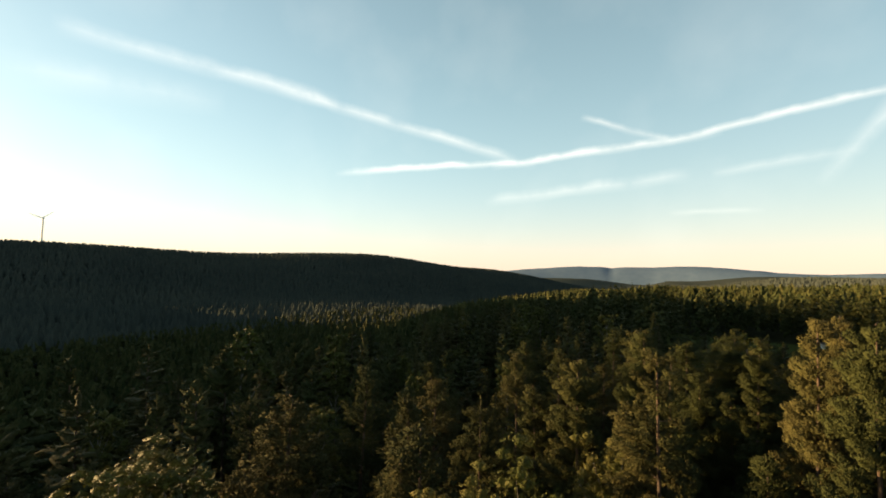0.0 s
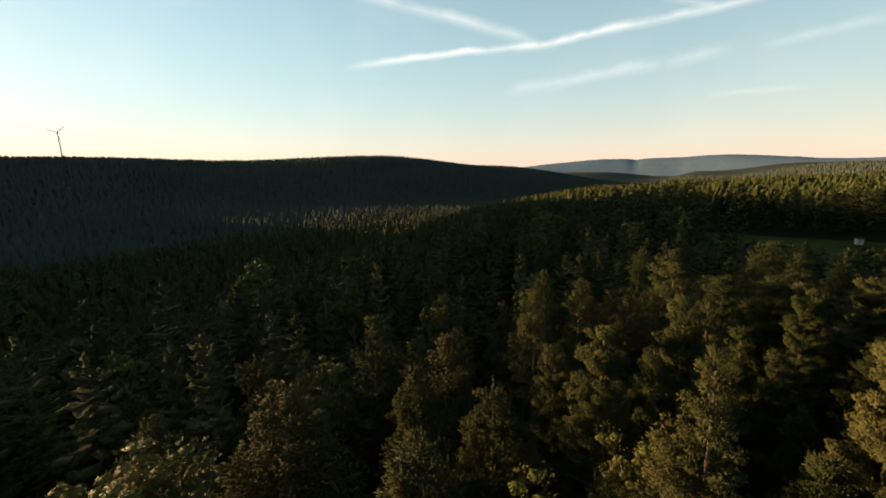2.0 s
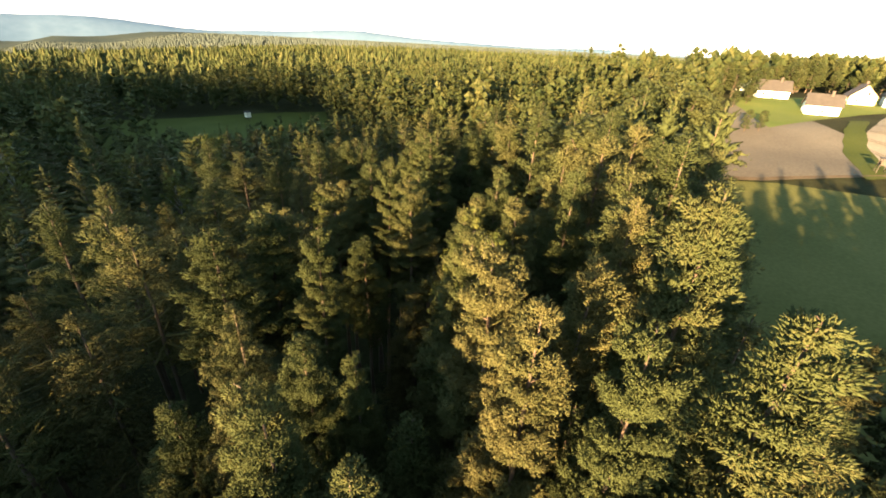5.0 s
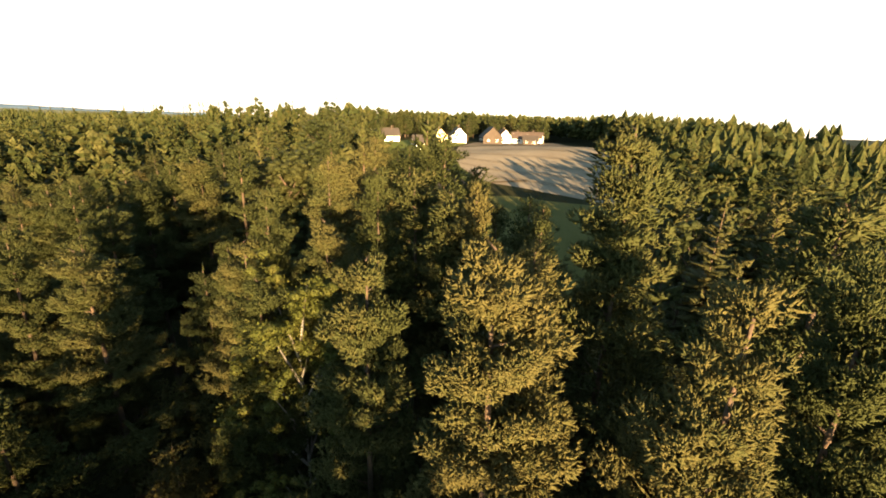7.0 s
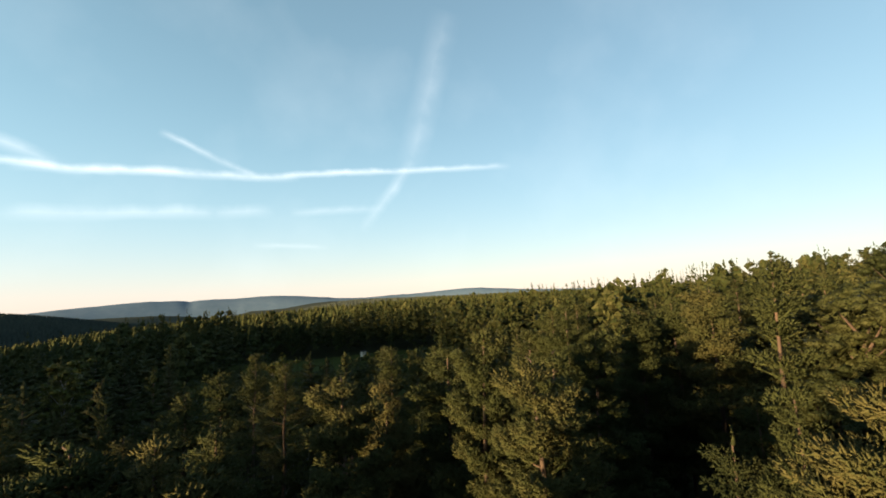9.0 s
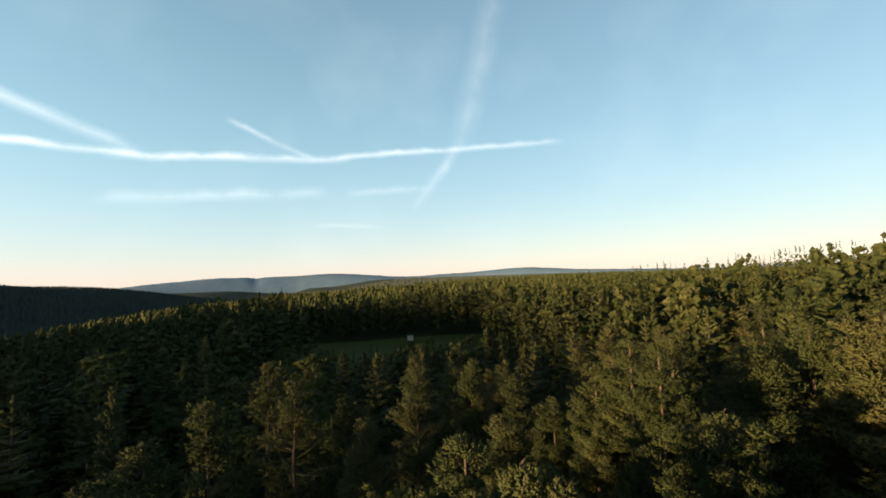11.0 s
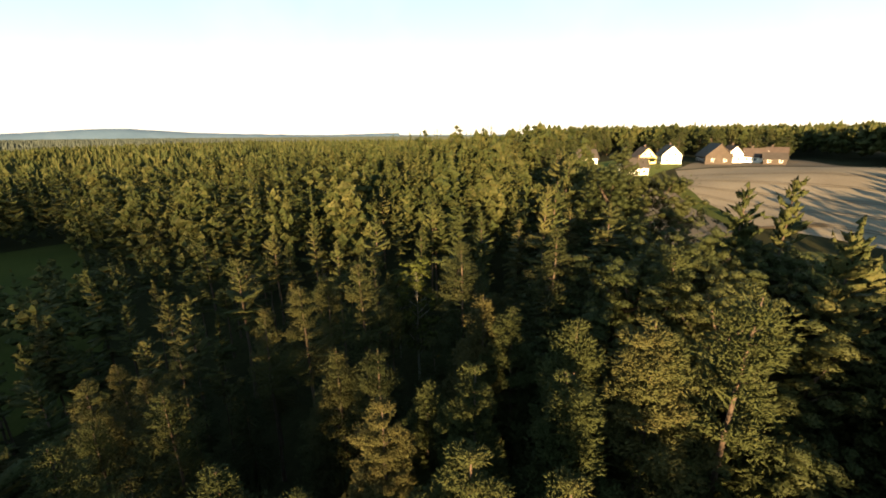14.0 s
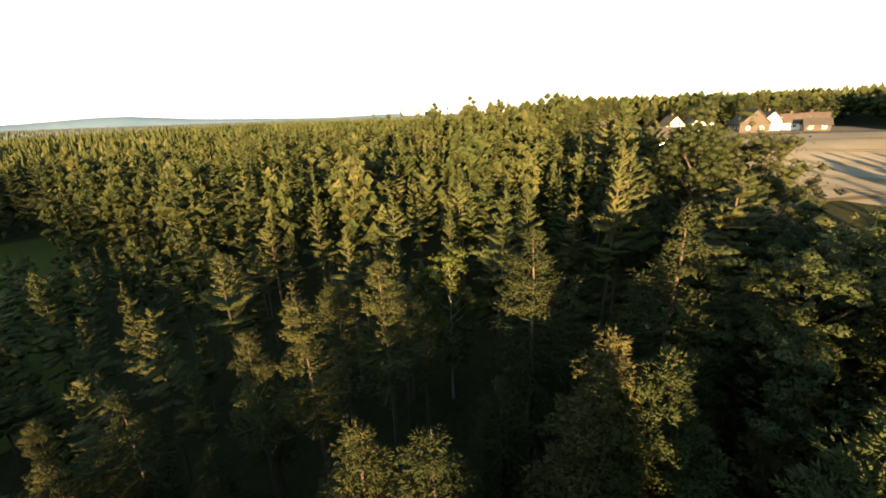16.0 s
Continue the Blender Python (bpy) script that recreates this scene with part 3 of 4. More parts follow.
def tree_model(kind, variant, fine):
    """Meshes of trunk and crown for a tree 20 m high; each is made once."""
    key = (kind, variant, fine)
    if key not in MODELS:
        seed = variant * 17 + 3
        rng = np.random.default_rng(seed)
        if kind == "pine_tree":
            r, b = rng.uniform(2.1, 2.7), rng.uniform(0.48, 0.60)
            args = ((1.0, 5, 4, 2, 0, 4, 0.42, 0.16), (0.72, 5, 4, 3, 1, 19, 0.38, 0.11), (0.62, 5, 4, 3, 2, 32, 0.34, 0.06), (0.58, 5, 4, 3, 3, 40, 0.21, 0.05))[fine]
            tris, limbs, lean = conifer(seed, 20, b, r, "pine", *args)
            girth = 0.145
        elif kind == "spruce_tree":
            r, b = rng.uniform(2.0, 2.6), rng.uniform(0.30, 0.44)
            args = ((0.95, 6, 4, 2, 0, 3, 0.38, 0.13), (0.72, 6, 4, 3, 1, 16, 0.35, 0.10), (0.64, 6, 4, 3, 2, 24, 0.31, 0.055), (0.60, 6, 4, 3, 2, 34, 0.20, 0.05))[fine]
            tris, limbs, lean = conifer(seed, 20, b, r, "spruce", *args)
            girth = 0.145
        elif kind == "birch_tree":
            tris, limbs, lean = leafy(seed, 20, 0.30, 2.3, (24, 34, 34, 34)[fine], 6, (8, 24, 60, 60)[fine], (0.36, 0.16, 0.10, 0.10)[fine], 0.9)
            girth = 0.13
        else:
            tris, limbs, lean = leafy(seed, 20, 0.18, 4.0, (26, 40, 40, 40)[fine], 5, (8, 20, 50, 50)[fine], (0.45, 0.24, 0.17, 0.17)[fine], 0.5)
            girth = 0.26
        look_of = LOOKS[kind]
        crown = soup(kind + "_crown", tris, [look_of[2 if fine else 5]], True)
        trunk = trunk_mesh(kind + "_trunk", 16 if kind[0] == "b" else 20, girth, lean, limbs, look_of[3], seed)
        MODELS[key] = (trunk, crown)
    return MODELS[key]


PLANTED = []


def plant(kind, x, y, top, variant, fine, turn, wide=1.0):
    z = float(ground(x, y))
    h = max(6.0, top - z)
    trunk, crown = tree_model(kind, variant % (6, 6, 3, 2)[fine], fine)
    ob = new(kind)
    s = h / 20
    w = (0.35 + 0.65 * s) * wide
    ob.matrix_world = Matrix.LocRotScale((x, y, z), Euler((0, 0, turn)), (w, w, s))
    tagged(ob, LOOKS[kind][0], LOOKS[kind][1], "forest trees by the flight path")
    part("trunk", trunk, ob)
    part("crown", crown, ob)
    PLANTED.append((x, y, top))
    return ob


FLIGHT = [(14.5, -35.5), (13.5, -32.5), (12.2, -26), (11.7, -18.5), (15.1, -9.5), (17.8, -7.5), (22.2, -4.2), (24.5, -0.5), (26, 2.8), (28.3, 9.7), (32, 16.3), (38.7, 21.4), (44, 25)]


def near_flight(x, y):
    best = 1e9
    for (x0, y0), (x1, y1) in zip(FLIGHT, FLIGHT[1:]):
        dx, dy = x1 - x0, y1 - y0
        t = min(1, max(0, ((x - x0) * dx + (y - y0) * dy) / (dx * dx + dy * dy)))
        best = min(best, math.hypot(x - x0 - t * dx, y - y0 - t * dy))
    return best


def detail(x, y, tall):
    """How finely a tree is made: 3 right beside the flight path, 0 far from it."""
    d = near_flight(x, y)
    if d < 7.5 and tall and y > -22:
        return 3
    return 2 if d < (14 if tall else 10) else 1 if d < 24 else 0


# trees that stand out, by kind: x, y, height of the tip
# pines over the hill, at the edge of the fields and round the clearing
PINES_SOUTH = [(-14.9, -19.4, 21.2), (-9.4, -19.3, 21), (23.4, -18.6, 28.4), (20.1, -17.2, 27.9), (26.3, -15.7, 29.8), (17.1, -15.6, 22.4), (18.8, -14.9, 27.7),
               (9.8, -14.3, 24.7), (13.6, -14.1, 24.7), (-5.5, -13.8, 22.3), (13.4, -12.2, 26.2), (7.1, -12.1, 22.6), (24.9, -12, 26.4), (21.1, -11.6, 27.6),
               (17.9, -10.9, 21.5), (30.3, -10.8, 27.3), (32.5, -10.7, 26.6), (13.1, -10.5, 25.8), (35.7, -10.4, 26.4), (21.8, -8.7, 26.7), (17.4, -8.3, 22.8),
               (29.3, -5.4, 25.8), (45.7, -4.9, 27.6)]
PINES_HILL = [(32.1, -6.6, 27.5), (15.9, -6.4, 23.4), (26.7, -3.6, 24.3), (2.5, -3.2, 22.6), (28.3, -2, 24.8), (30.3, -1.6, 26.6), (54.6, -1.2, 29.5), (40, -4.2, 28.2), (37, -2.5, 27.6), (43.6, -6.6, 27.9), (46, -9.4, 27.6),
              (31.8, -0.1, 23.9), (18.8, 0.3, 24.3), (67.7, 3.5, 30.2), (28.8, 4.2, 24.2), (14.6, 4.5, 23.5), (65.9, 6.3, 29.9), (18.7, 6.4, 23.3),
              (30.3, 6.6, 23.9), (19.1, 7, 23.1), (28.3, 8.1, 24.8), (11.2, 8.6, 23.4), (24.6, 8.6, 23.4), (14, 9.2, 22.3), (35.5, 10.5, 24.1), (29, 10.6, 23.7),
              (10.4, 11.1, 23.3), (26.7, 11.6, 22.7), (20.4, 11.7, 21.5), (36.8, 12.5, 25.2)]
PINES_CREST = [(52.6, -6.7, 30.3), (42, -8, 28), (37.6, -8, 27.1), (41.4, -10.6, 26.8), (39.5, -12.4, 24.8), (37, -14.2, 25.8), (34.5, -14.8, 25.8), (32, -13.6, 24.8), (48.7, 9.7, 27.5), (39.9, -9.1, 28.9), (45.2, -3.2, 28.4), (49.5, 1.2, 28.8), (57.5, 3.4, 29.2)]
PINES_EDGE = [(59, 11.3, 26.3), (47.4, 12.1, 25.9), (38.7, 14.1, 25.1), (48.6, 14.8, 25.1), (44.9, 15, 24.6), (-4.2, 16.2, 18.8), (39.1, 16.7, 24.6),
              (6.8, 18.2, 22.5), (44, 18.3, 24.4), (92, 19, 29.5), (-7.7, 19.1, 20.1), (51.8, 19.1, 23.5), (38.4, 19.4, 23.4), (34.5, 20.4, 21), (10, 21, 22.2),
              (78.2, 21.8, 28.2), (41.9, 21.9, 22.7), (17.6, 22.3, 21.2), (46.1, 22.3, 21.8), (76.8, 22.6, 27.9), (97, 23, 30.2), (39.4, 23.8, 20.1),
              (112, 24, 29.6), (104, 25, 30.4), (27.4, 26.5, 19.7), (19.6, 27.7, 21.5), (38.9, 28.1, 20.6), (35.4, 28.2, 21.6), (31.6, 29.1, 21.8),
              (26.9, 30.5, 19.9), (-30.1, 31.3, 18.6)]
PINES_NORTH = [(72.5, 31.7, 24.6), (23.3, 32.5, 20.7), (59.5, 35.5, 22), (33.1, 36.2, 21.1), (42, 36.8, 19.2), (36.2, 37.5, 19.8), (54.3, 37.7, 21.2),
               (20.8, 37.9, 21.2), (52, 40.5, 19.6), (87.8, 41.3, 24.1), (86.2, 41.4, 23.5), (41.6, 43.4, 18.9), (68.8, 45.9, 20.5), (77.3, 46, 22.6),
               (36.9, 48.6, 19.3), (31.3, 49.4, 19.2), (20.8, 50, 19), (47.8, 50.2, 17), (52.9, 52, 18.5), (59.7, 52.6, 20.1), (76.9, 56.8, 20.4),
               (98.1, 57.9, 23.5), (73.8, 61.9, 19.3), (55, 71.9, 18.2), (69.9, 72.1, 18.1)]
TALL_SPRUCES = [(5.3, -24.4, 22.8), (-1.4, -23.9, 23.5), (6.3, -22.9, 23.6), (-0.3, -22, 20.9), (14.4, -20.9, 26.8), (6, -18.3, 23.4), (2, -17.2, 22.5),
                (0.7, -14.1, 22.4), (14, -4.8, 23.7), (31.3, 1.5, 22.9), (68.4, 15.4, 27.6), (61.4, 18.9, 26.5), (51.3, 20.7, 24.1), (59.7, 25.3, 25.1),
                (48.2, 26.2, 21.4), (47.5, 28.8, 20.7), (41.8, 45, 16.8)]
BIRCHES = [(-2.6, -29.3, 22.9), (-2.9, -27.2, 21.4), (8.7, -25.6, 23.5), (10.7, -24.6, 23.8), (12.2, -19, 23.2), (26.6, -5, 24.8)]
BROADLEAFS = [(62, 4.2, 26), (60.8, 0.6, 26.2), (55, 4.4, 23.6), (56.2, 8.6, 25.4), (51.4, 6.4, 21), (58, -2.6, 25.6), (69.8, 5.6, 25), (52.6, 0.2, 23), (47.6, 6.4, 20.5), (89.6, 9.4, 28.2), (62.7, 9.5, 26.8), (77, 12, 24), (60.4, 13.2, 25.2), (68.5, 13.4, 25), (91, 14.2, 30.2), (85, 15.8, 29.4), (101, 17.5, 26.6),
              (110, 19, 27), (118, 20, 26.4), (112, 15, 25.4), (119, 15.6, 25), (126, 22, 26), (134, 24.5, 26)]
rng = np.random.default_rng(11)
for kind, places in (("pine_tree", PINES_SOUTH + PINES_HILL + PINES_CREST + PINES_EDGE + PINES_NORTH), ("spruce_tree", TALL_SPRUCES), ("birch_tree", BIRCHES), ("broadleaf_tree", BROADLEAFS)):
    for i, (x, y, top) in enumerate(places):
        plant(kind, x, y, top, i % (6 if kind[0] in "ps" else 3), max(detail(x, y, top > 22.5), 1 if kind == "broadleaf_tree" else 0), rng.uniform(0, 6.28), rng.uniform(1.05, 1.45) * ((0.80 if y < 2 else 0.95) if near_flight(x, y) < 12 else 1))

LANDMARKS = np.array(PLANTED)


def canopy(x, y):
    """Usual height of the tips round a place, from the trees that stand out."""
    d = (LANDMARKS[:, 0] - x) ** 2 + (LANDMARKS[:, 1] - y) ** 2 + 30
    w = d ** -1.6
    return float((w * LANDMARKS[:, 2]).sum() / w.sum())


NEAR = (-36, 84, -56, 70)
for gx in np.arange(NEAR[0], NEAR[1], 5.0):
    for gy in np.arange(NEAR[2], NEAR[3], 5.0):
        x, y = gx + rng.uniform(-1.9, 1.9), gy + rng.uniform(-1.9, 1.9)
        kind_pick, drop, variant, turn, wide = rng.random(), rng.uniform(1.0, 7.0), rng.integers(0, 6), rng.uniform(0, 6.28), rng.uniform(0.85, 1.2)
        if inside(x, y, FIELDS) or inside(x, y, CLEARING):
            continue
        if min((x - a) ** 2 + (y - b) ** 2 for a, b, _ in PLANTED) < 2.9 ** 2:
            continue
        top = canopy(x, y) - drop - ((2.0 if y < 0 else 0.4) if near_flight(x, y) < 15 else 0)
        if 8 < x < 34 and 14 < y < 48:
            top -= 1.8
        if near_flight(x, y) < 5.0:
            top = min(top, (22.2 if near_flight(x, y) < 3.0 else 23.8) + (1.8 if y > 6 else 0))
        if x > 28 and -23 < y < 0.23 * (x - 11.8) - 19.3:
            top = min(top, 32 - 0.42 * (x - 11.8))
        if x > 20 and -10.8 - 0.44 * (x - 13.7) < y < -10.8 - 0.07 * (x - 13.7):
            top = min(top, 26.8 - 0.14 * (x - 13.7))
        if y > 56 and x > 12:
            top = min(top, 19.5 - 0.32 * (y - 56))
        if top - float(ground(x, y)) < 6:
            continue
        edge = x > 50 and y < 14 + 0.3 * (x - 50)
        if edge and kind_pick < 0.22:
            kind = "broadleaf_tree"
            top -= 3
        elif kind_pick < 0.09:
            kind = "birch_tree"
        elif kind_pick < 0.50:
            kind = "spruce_tree"
        else:
            kind = "pine_tree"
        fine = detail(x, y, False)
        plant(kind, x, y, top, int(variant) % (6 if kind[0] in "ps" else 3), fine, turn, wide)


# ---------------------------------------------------------------- the wider forest
def template(kind, seed, level):
    """Coarse trees of unit height, as triangles."""
    if kind == "leaf" and level == 0:
        return leafy(seed, 19.5, 0.2, 3.6, 18, 2, 5, 0.6, 0.3)[0] / 20
    if kind == "leaf":
        rng = np.random.default_rng(seed)
        return lumps(rng, rng.normal(size=(15, 3)) * np.array([0.11, 0.11, 0.14]) + np.array([0, 0, 0.58]), 0.115, 0.9)
    if level == 0:
        return conifer(seed, 20, 0.38 if kind == "pine" else 0.22, 2.5 if kind == "pine" else 2.4, kind, 1.7, 5, 3, 2, 0, 0, 0.8, 0.26)[0] / 20
    return tiers(seed, kind)


def tiers(seed, kind):
    """A far tree of unit height: ragged star-shaped tiers."""
    rng = np.random.default_rng(seed)
    tris = []
    steps = ((0.30, 0.62, 0.165), (0.47, 0.80, 0.185), (0.64, 0.93, 0.160), (0.80, 1.0, 0.105)) if kind == "pine" else ((0.18, 0.50, 0.175), (0.38, 0.70, 0.142), (0.57, 0.86, 0.105), (0.75, 1.0, 0.062))
    for z0, z1, r in steps:
        a = np.linspace(0, 2 * np.pi, 8, endpoint=False) + rng.uniform(0, 1)
        k = r * np.where(np.arange(8) % 2, 0.62, 1.1) * rng.uniform(0.8, 1.25, 8)
        p = np.stack([np.cos(a) * k, np.sin(a) * k, z0 + rng.uniform(-0.03, 0.03, 8)], 1)
        tip = np.array([rng.normal() * 0.012, rng.normal() * 0.012, z1])
        tris.append(np.stack([p, np.roll(p, -1, 0), np.broadcast_to(tip, p.shape)], 1))
    return np.concatenate(tris)


def cone_trees(seed):
    """A far tree of unit height: two ragged four-sided tiers."""
    rng = np.random.default_rng(seed)
    tris = []
    for z0, z1, r in ((0.1, 0.8, 0.40), (0.45, 1.0, 0.22)):
        ringp = [np.array([math.cos(a) * r * rng.uniform(0.7, 1.3), math.sin(a) * r * rng.uniform(0.7, 1.3), z0 + rng.uniform(-0.08, 0.08)]) for a in (0, 1.57, 3.14, 4.71)]
        tip = np.array([rng.normal() * 0.01, rng.normal() * 0.01, z1])
        tris += [np.stack([ringp[k], ringp[(k + 1) % 4], tip]) for k in range(4)]
    return np.array(tris)


def scatter(name, label, places, level, seed, mat=None):
    """One joined mesh of many coarse trees: x, y, height, kind."""
    rng = np.random.default_rng(seed)
    kinds = ("pine", "spruce", "leaf")
    shapes = [[template(k, 5 + 7 * j + i, level) if level < 2 else cone_trees(j * 3 + i) for j in range(4)] for i, k in enumerate(kinds)]
    places = np.array(places)
    pick = rng.integers(0, 4, len(places))
    out = []
    for i in range(3):
        for j in range(4):
            p = places[(places[:, 3] == i) & (pick == j)]
            if not len(p):
                continue
            t = shapes[i][j]
            a = rng.uniform(0, 6.28, len(p))[:, None, None]
            w = (0.5 * p[:, 2] + 10 * rng.uniform(0.3, 0.95, len(p)))[:, None, None]
            gx = (t[None, ..., 0] * np.cos(a) - t[None, ..., 1] * np.sin(a)) * w + p[:, 0, None, None]
            gy = (t[None, ..., 0] * np.sin(a) + t[None, ..., 1] * np.cos(a)) * w + p[:, 1, None, None]
            gz = t[None, ..., 2] * p[:, 2, None, None] + ground(p[:, 0], p[:, 1])[:, None, None]
            out.append(np.stack([gx, gy, gz], -1).reshape(-1, 3, 3))
    tris = np.concatenate(out)
    ob = new(name, soup(name, tris, [mat or FOREST]))
    tagged(ob, label, "forest", kind="stuff")
    return len(tris)


def spots(step, box, test, seed, lo=15, hi=23):
    rng = np.random.default_rng(seed)
    x0, x1, y0, y1 = box
    gx, gy = np.meshgrid(np.arange(x0, x1, step), np.arange(y0, y1, step))
    gx = (gx + rng.uniform(-0.42, 0.42, gx.shape) * step).ravel()
    gy = (gy + rng.uniform(-0.42, 0.42, gy.shape) * step).ravel()
    ok = test(gx, gy) & ~inside(gx, gy, FIELDS) & ~inside(gx, gy, CLEARING)
    gx, gy = gx[ok], gy[ok]
    h = rng.uniform(lo, hi, len(gx))
    k = rng.choice(3, len(gx), p=(0.45, 0.35, 0.20))
    return list(zip(gx, gy, h, k))


def in_near(x, y):
    return (x > NEAR[0]) & (x < NEAR[1]) & (y > NEAR[2]) & (y < NEAR[3])


def hamlet(x, y):
    return (x > 150) & (x < 310) & (y > 6) & (y < 44) | (x > 232) & (x < 320) & (y > -60) & (y < 30)


def ring(x, y):
    return np.hypot(x - 40, y - 60)


def ridge_side(x, y):
    d = (x + 1450) * -0.931 + (y - 200) * 0.364
    a = (x + 1450) * 0.364 + (y - 200) * 0.931
    return (d > -1400) & (d < 60) & (a > -900) & (a < 2300) & (ring(x, y) > 440) & (x < -120)


mid = spots(5.2, (-112, 240, -92, 270), lambda x, y: ~in_near(x, y) & (ring(x, y) < 150) & ~hamlet(x, y), 21, 16, 24)
mid = [(x, y, min(h, max(11.0 if x < 30 else 9.3, 17.5 - 0.20 * (y - 60)) + 0.15 * (h - 20)) if x > 8 and x < 75 and y < 122 and y > 60 else h + (3 if -25 < x < 14 and 95 < y < 215 else 0), k) for x, y, h, k in mid]
far = spots(7.3, (-420, 760, -190, 800), lambda x, y: (ring(x, y) >= 150) & (ring(x, y) < 640) & ~hamlet(x, y) & (y > -150), 22, 14, 21)
deep = spots(17, (-900, 2000, 200, 2500), lambda x, y: (ring(x, y) >= 980) & (ring(x, y) < 2300) & ~ridge_side(x, y), 24, 13, 17)
far = [(x, y, 16.5 + 0.25 * (h - 17.5) if x < -30 else h, 2 if x > 190 and -150 < y < 110 and (x * 7.3 + y * 3.1) % 1 < 0.8 else k) for x, y, h, k in far]
woods = spots(11, (-1800, 1000, -700, 2200), lambda x, y: ridge_side(x, y) | (ring(x, y) >= 640) & (ring(x, y) < 1000) & (y > -100) & (x > -200), 23, 16, 19)
scatter("pine_forest", "mixed pine and spruce forest round the clearing", mid, 0, 31)
scatter("far_forest", "distant mixed forest on rolling land", far, 1, 32)
scatter("ridge_woods", "shaded woods on the ridge across the valley, haze tint in their colour", woods + deep, 2, 33, HAZED_WOODS)


# ---------------------------------------------------------------- buildings
def boxed(x0, x1, y0, y1, z0, z1):
    v = [(x, y, z) for z in (z0, z1) for x, y in ((x0, y0), (x1, y0), (x1, y1), (x0, y1))]
    f = [(0, 3, 2, 1), (4, 5, 6, 7), (0, 1, 5, 4), (1, 2, 6, 5), (2, 3, 7, 6), (3, 0, 4, 7)]
    return v, f


def joined(*pieces):
    verts, faces = [], []
    for v, f in pieces:
        k = len(verts)
        verts += v
        faces += [tuple(i + k for i in g) for g in f]
    return verts, faces


def house(name, x, y, turn, wide, long, eaves, ridge, wall_mat, roof_mat, label, category="house", rows=2, chimney=True, sunk=0.6):
    """A gabled house, ridge along its own x axis, base on the land."""
    ob = new(name)
    z = float(ground(x, y))
    ob.matrix_world = pose(x, y, z, 0, 0, turn)
    tagged(ob, label, category, "houses of the hamlet")
    hx, hy = long / 2, wide / 2
    v = [(-hx, -hy, -sunk), (hx, -hy, -sunk), (hx, hy, -sunk), (-hx, hy, -sunk), (-hx, -hy, eaves), (hx, -hy, eaves), (hx, hy, eaves), (-hx, hy, eaves), (-hx, 0, ridge - 0.15), (hx, 0, ridge - 0.15)]
    f = [(0, 3, 2, 1), (0, 1, 5, 4), (2, 3, 7, 6), (1, 2, 6, 9, 5), (3, 0, 4, 8, 7)]
    part("wall", mesh_from("wall", v, f, wall_mat), ob)
    o, th = 0.55, 0.22
    slope = (ridge - eaves) / hy
    for s in (-1, 1):
        e = (hy + o)
        ze = eaves - slope * o
        v = [(-hx - o, 0, ridge), (hx + o, 0, ridge), (hx + o, s * e, ze), (-hx - o, s * e, ze)]
        v += [(a, b, c + th) for a, b, c in v]
        f = [(0, 1, 2, 3), (7, 6, 5, 4), (0, 4, 5, 1), (1, 5, 6, 2), (2, 6, 7, 3), (3, 7, 4, 0)]
        part("roof_slope", mesh_from("roof_slope", v, f, roof_mat), ob)
    if chimney:
        part("chimney", mesh_from("chimney", *joined(boxed(hx * 0.25, hx * 0.25 + 0.8, -0.9, -0.2, ridge - 1.2, ridge + 1.1), boxed(hx * 0.25 - 0.08, hx * 0.25 + 0.88, -0.98, -0.12, ridge + 1.1, ridge + 1.25)), ROOF_RED), ob)

    def opening(cx, cy, cz, nx, ny, w, h, kind):
        tx, ty = -ny, nx
        def quad(u0, u1, d0, d1, z0, z1):
            vv = []
            for zz in (z0, z1):
                for u, d in ((u0, d0), (u1, d0), (u1, d1), (u0, d1)):
                    vv.append((cx + tx * u + nx * d, cy + ty * u + ny * d, cz + zz))
            return vv, [(0, 1, 2, 3), (7, 6, 5, 4), (0, 4, 5, 1), (1, 5, 6, 2), (2, 6, 7, 3), (3, 7, 4, 0)]
        w2, h2 = w / 2, h / 2
        fr = joined(quad(-w2 - .08, -w2 + .04, -.1, .06, -h2 - .08, h2 + .08), quad(w2 - .04, w2 + .08, -.1, .06, -h2 - .08, h2 + .08),
                    quad(-w2, w2, -.1, .06, h2 - .04, h2 + .08), quad(-w2, w2, -.1, .06, -h2 - .08, -h2 + .04), quad(-.03, .03, -.1, .05, -h2, h2))
        win = part(kind, mesh_from(kind, *fr, FRAME), ob)
        part("pane" if kind == "window" else "door_leaf", mesh_from("pane", *quad(-w2, w2, -.1, .025, -h2, h2), GLASS if kind == "window" else WOOD_WALL), win)
    for sx in (-1, 1):
        for r in range(rows):
            for cy in ((-hy * 0.45, hy * 0.45) if r < rows - 1 or rows == 1 else (-hy * 0.3, hy * 0.3)):
                opening(sx * hx, cy, 1.6 + 2.7 * r, sx, 0, 1.1, 1.25, "window")
    for sy in (-1, 1):
        n = max(2, int(long / 3))
        for r in range(max(1, int((eaves + 0.5) // 2.7))):
            for i in range(n):
                cx = -hx + long * (i + 0.5) / n
                if sy == -1 and r == 0 and i == n // 2:
                    opening(cx, -hy, 1.05, 0, -1, 1.1, 2.1, "door")
                else:
                    opening(cx, sy * hy, 1.6 + 2.7 * r, 0, sy, 1.1, 1.25, "window")
    return ob


